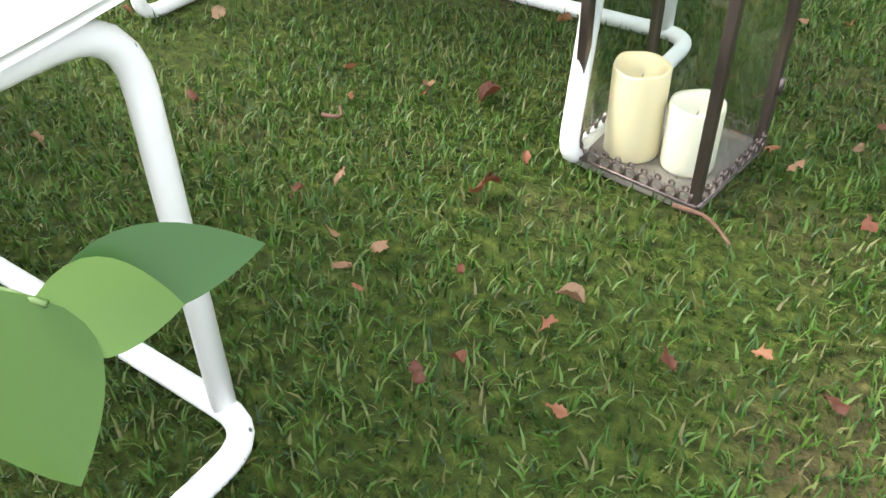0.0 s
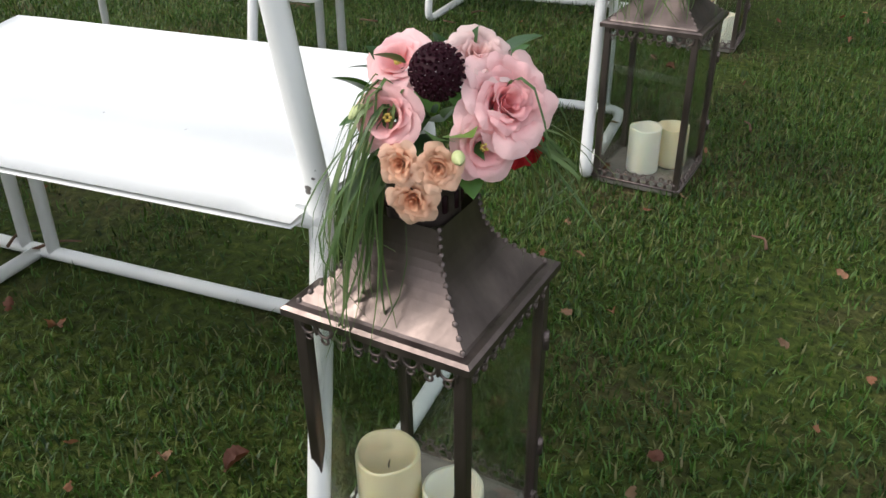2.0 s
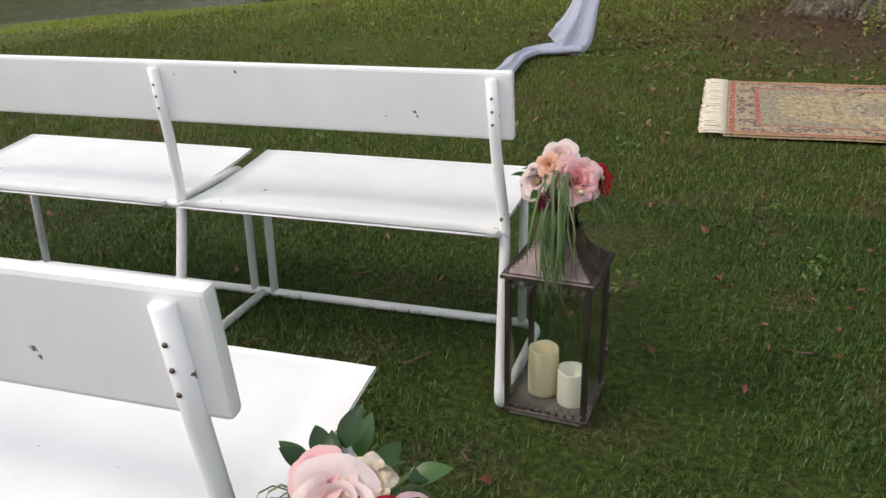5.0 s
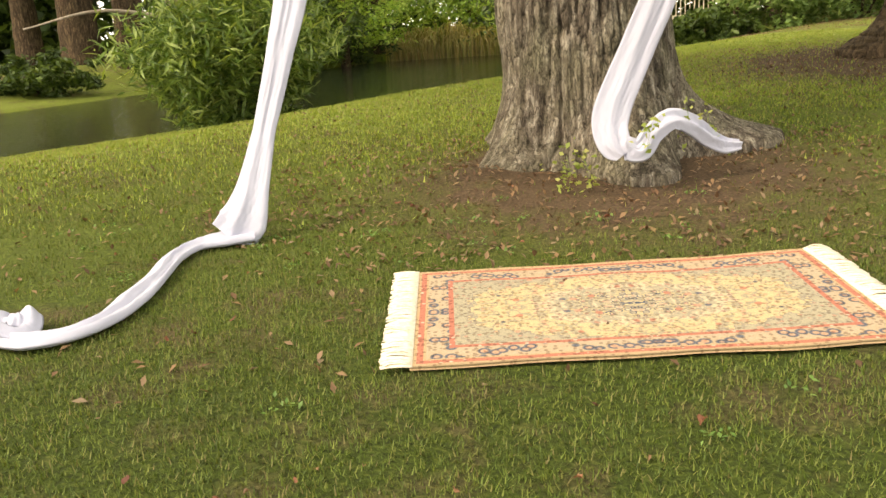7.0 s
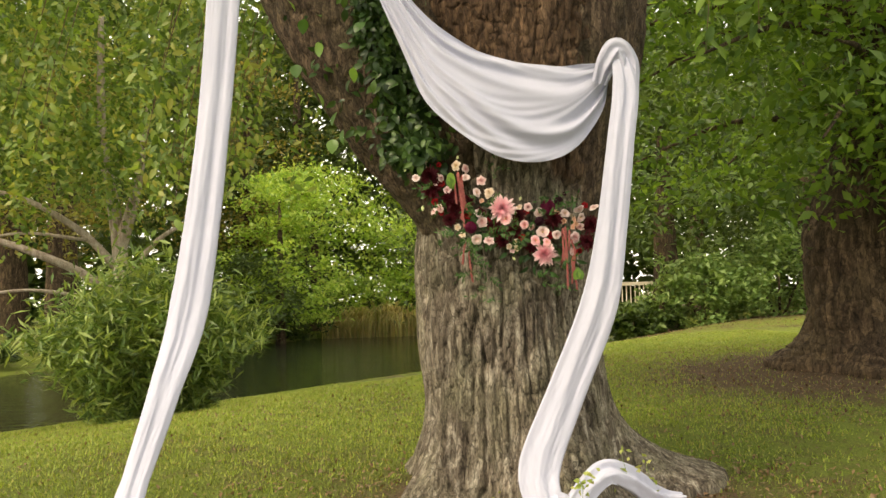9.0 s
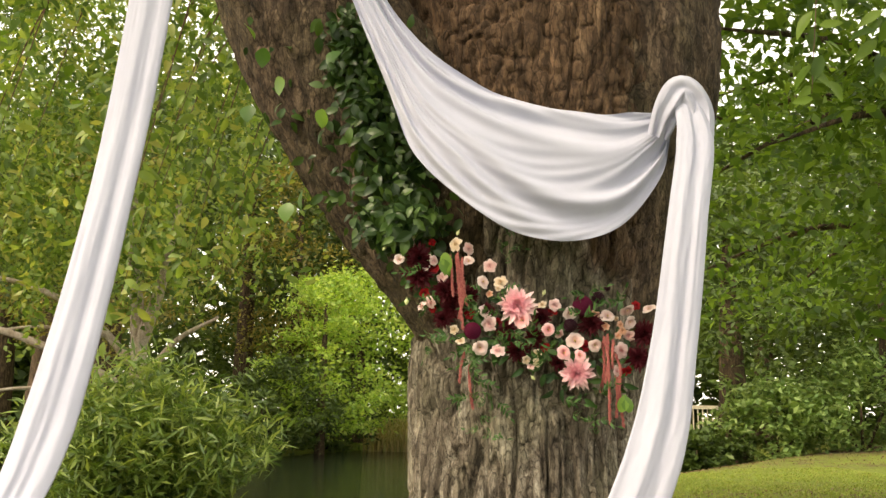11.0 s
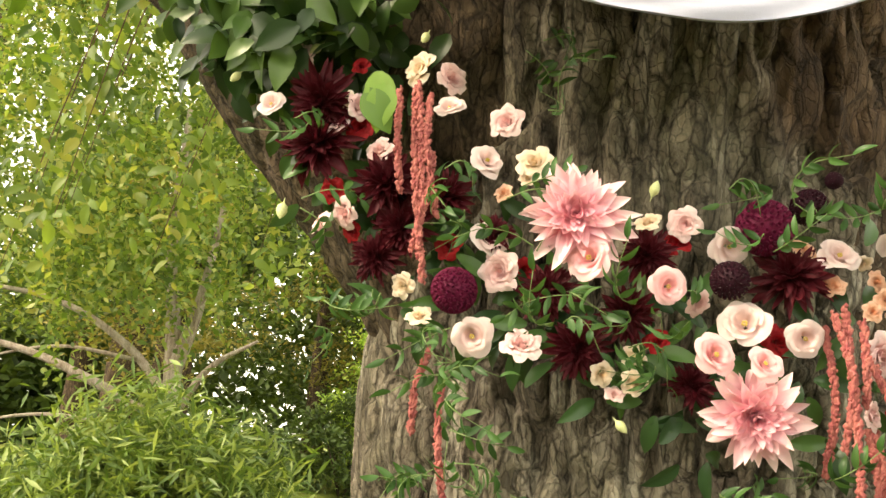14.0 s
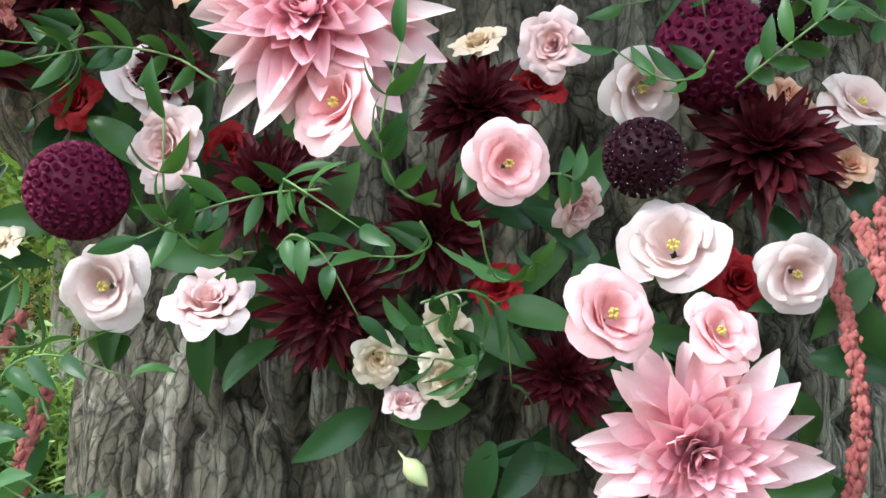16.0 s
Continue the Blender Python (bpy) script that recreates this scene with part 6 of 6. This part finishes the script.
n = 9000
q, w = rng.uniform(0, 2 * np.pi, n), np.sqrt(rng.random(n))
lx = np.concatenate([1.9 + 3.0 * w[:2600] * np.cos(q[:2600]), 7.2 + 4.5 * w[5000:] * np.cos(q[5000:]), rng.uniform(-7, 9, 5000), rng.uniform(6, 24, 7000)])
ly = np.concatenate([9.2 + 2.2 * w[:2600] * np.sin(q[:2600]), 15.2 + 4.0 * w[5000:] * np.sin(q[5000:]), rng.uniform(6, 19, 5000), rng.uniform(24, 34, 7000)])
ok = bank(lx, ly) > 0.4
lx, ly = lx[ok], ly[ok]
litter = new("leaf_litter", mesh("leaf_litter", *leaves(np.stack([lx, ly, height(lx, ly) + 0.018], -1), 0.05, 0.5, 2.5), LITTER))
tagged(litter, "scattered brown and tan leaf litter on the lawn", "leaf litter", kind="stuff")


def blades(n, x0, x1, y0, y1, tall, wide, keep=None, bend=True):
    """Grass blades, each a bent tapering strip."""
    x, y = rng.uniform(x0, x1, n), rng.uniform(y0, y1, n)
    m = bank(x, y) > 0.15
    m &= ~((np.abs(x - 1.515) < RUG_X + 0.03) & (np.abs(y - 6.715) < RUG_Y + 0.02))
    m &= (x - 1.85) ** 2 / 1.0 + (y - 9.65) ** 2 / 0.75 > 1
    patch = vnoise(x * 1.1 + 70, y * 1.1 + 70) * 0.6 + vnoise(x * 4.1 + 9, y * 4.1 + 9) * 0.4
    m &= rng.random(n) < np.clip((0.86 - patch) * 3.0, 0.12, 1)
    ring = np.sqrt((x - 1.9) ** 2 + (y - 9.2) ** 2)
    m &= rng.random(n) < np.clip((ring - 1.0) / 1.3, 0.06, 1)
    ring = np.sqrt((x - 7.0) ** 2 + (y - 15) ** 2)
    m &= rng.random(n) < np.clip((ring - 1.5) / 2.0, 0.1, 1)
    if keep is not None:
        m &= keep(x, y)
    x, y = x[m], y[m]
    n = len(x)
    z = height(x, y) - 0.004
    a_ = rng.uniform(0, 2 * np.pi, n)
    L = tall * rng.uniform(0.5, 1.25, n)
    lean = rng.uniform(0.15, 1.25, n)
    W = wide * rng.uniform(0.6, 1.3, n)
    d = np.stack([np.cos(a_), np.sin(a_), 0 * a_], -1)
    s = np.stack([-np.sin(a_), np.cos(a_), 0 * a_], -1) * W[:, None] * 0.5
    O = np.stack([x, y, z], -1)
    up_ = np.array([0, 0, 1.0])
    M = O + d * (L * 0.45 * np.sin(lean * 0.6))[:, None] + up_ * (L * 0.5 * np.cos(lean * 0.6))[:, None]
    Tt = M + d * (L * 0.55 * np.sin(lean * 1.2))[:, None] + up_ * (L * 0.5 * np.cos(lean * 1.2))[:, None]
    if bend:
        V = np.stack([O - s, O + s, M - s * 0.8, M + s * 0.8, Tt], 1)
        i = np.arange(n)[:, None] * 5
        F = np.concatenate([i + [[0, 1, 3]], i + [[0, 3, 2]], i + [[2, 3, 4]]], 1).reshape(-1, 3)
    else:
        V = np.stack([O - s, O + s, Tt], 1)
        F = np.arange(n * 3).reshape(-1, 3)
    return V.reshape(-1, 3), F


# blends the darker shade-toned blades into the paler sun-toned ones along y
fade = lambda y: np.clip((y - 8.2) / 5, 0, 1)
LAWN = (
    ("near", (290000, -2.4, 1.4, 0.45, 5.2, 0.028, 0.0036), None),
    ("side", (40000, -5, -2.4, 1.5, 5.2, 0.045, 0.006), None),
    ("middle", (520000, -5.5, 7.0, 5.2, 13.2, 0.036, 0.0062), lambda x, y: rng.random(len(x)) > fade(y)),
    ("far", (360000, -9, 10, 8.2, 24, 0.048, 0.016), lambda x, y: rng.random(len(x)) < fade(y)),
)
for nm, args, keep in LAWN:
    g = new("grass", mesh("grass", *blades(*args, keep=keep, bend=(nm in ("near", "side"))), {"far": G_LAWN_SUNLIT, "middle": G_MOSS}.get(nm, G_GRASS)))
    tagged(g, "short mown lawn grass with brownish patches", "grass", kind="stuff")

# creeper shoots at the foot of the trunk and on the cloth
G_YOUNG = leaf_mat("young_leaf", [(0.18, 0.26, 0.05), (0.30, 0.38, 0.10), (0.42, 0.44, 0.16)], 0.4)
for x, y, z, n_, w in ((1.50, 8.62, 0.36, 60, 0.06), (1.62, 8.60, 0.36, 30, 0.04), (1.99, 8.50, 0.62, 26, 0.035), (2.30, 8.70, 0.66, 22, 0.05), (2.48, 8.82, 0.60, 16, 0.04)):
    cr = thing("creeper", pose(x, y, z), "small yellow-green creeper shoot at the trunk's foot", "creeper", "creeper shoots")
    part("foliage", mesh("foliage", *leaves(rng.normal(0, 1, (n_, 3)) * (w, 0.02, w * 1.5), 0.04, 0.7, 0.0, down=0.2), G_YOUNG), cr)
    part("stem", mesh("stem", *tube(smooth_path([(0, 0, -0.1), (0.01, -0.01, 0), (-0.01, 0, w * 2)], 8), 0.0015, 5), STEM), cr)
# broad-leaved weeds in the lawn
G_WEED = leaf_mat("weed_leaf", [(0.06, 0.14, 0.03), (0.11, 0.22, 0.05), (0.17, 0.28, 0.08)], 0.3)
for k in range(60):
    x, y = (rng.uniform(-1.5, 3.5), rng.uniform(4.3, 6.0)) if k < 25 else (rng.uniform(-3, 4), rng.uniform(7.4, 8.6))
    if bank(np.array(x), np.array(y)) < 1 or (abs(x - 1.5) < 1.15 and abs(y - 6.75) < 0.65):
        continue
    wd = thing("weed", pose(x, y, gz(x, y) + 0.012), "low broad-leaved weed in the lawn", "weed", "weeds in the lawn")
    part("foliage", mesh("foliage", *leaves(rng.normal(0, 1, (12, 3)) * (0.035, 0.035, 0.006) + (0, 0, 0.018), 0.028, 0.55, 1.5), G_WEED), wd)

# twigs on the lawn
TWIG = surface("dead_twig", (0.08, 0.042, 0.027), (0.16, 0.09, 0.06), 40, 0.85, 0.3, 200)
for k in range(26):
    x, y = rng.uniform(-1.9, 1.0), rng.uniform(0.9, 4.6)
    L = rng.uniform(0.015, 0.05)
    tw = new("twig", mesh("twig", *tube(smooth_path([(-L, 0, 0), (0, rng.normal(0, 0.012), 0.006), (L, rng.normal(0, 0.015), 0)], 8), np.linspace(0.0035, 0.0018, 8), 6), TWIG))
    tw.matrix_basis = pose(x, y, gz(x, y) + 0.026, 0, rng.uniform(-8, 8), rng.uniform(0, 360))
    tagged(tw, "short dead brown twig lying on the grass", "twig", "twigs on the lawn")
# leafy shoots hanging from the right-hand limb
for x0, z0, x1, z1 in ((3.0, 4.1, 2.86, 3.15), (3.25, 4.2, 3.2, 3.3), (3.4, 4.4, 3.5, 3.6)):
    hb = thing("hanging_branch", pose(0, 0, 0), "thin hanging shoot with green leaves", "branch", "hanging shoots")
    P = smooth_path([(2.6, 9.5, z0 + 0.3), (x0, 8.7, z0), ((x0 + x1) / 2, 8.62, (z0 + z1) / 2 + 0.1), (x1, 8.6, z1)], 30)
    part("stem", mesh("stem", *tube(P, np.linspace(0.006, 0.0015, 30), 5), TWIG), hb)
    part("foliage", mesh("foliage", *leaf_spray(np.repeat(P[10:], 2, 0) + rng.normal(0, 0.035, (40, 3)), 0.11, 0.2, 0.8), G_CROWN), hb)
# drooping twigs from the left-hand limb
for k in range(16):
    x, y = rng.uniform(-3.2, 0.2), rng.uniform(9.9, 12.6)
    zt, L = rng.uniform(4.8, 5.8), rng.uniform(1.6, 2.9)
    hb = thing("hanging_branch", pose(0, 0, 0), "thin drooping twig with small green leaves", "branch", "drooping twigs")
    P = smooth_path([(x + 1.2, y - 0.2, zt + 0.5), (x + 0.4, y, zt + 0.2), (x, y, zt - L * 0.5), (x - 0.25, y, zt - L)], 40)
    part("stem", mesh("stem", *tube(P, np.linspace(0.009, 0.0015, 40), 5), TWIG), hb)
    part("foliage", mesh("foliage", *leaf_spray(np.repeat(P[8:], 4, 0) + rng.normal(0, 0.10, (128, 3)), 0.10, 0.22, 0.8), G_BIRCH), hb)

# maple across the water
background_tree(-4.4, 46.8, 9.0, 2.7, G_BRIGHT, BARK_DARK, "bright yellow-green maple at the water's edge", 6500, 0.26, 0.2, 0.14)
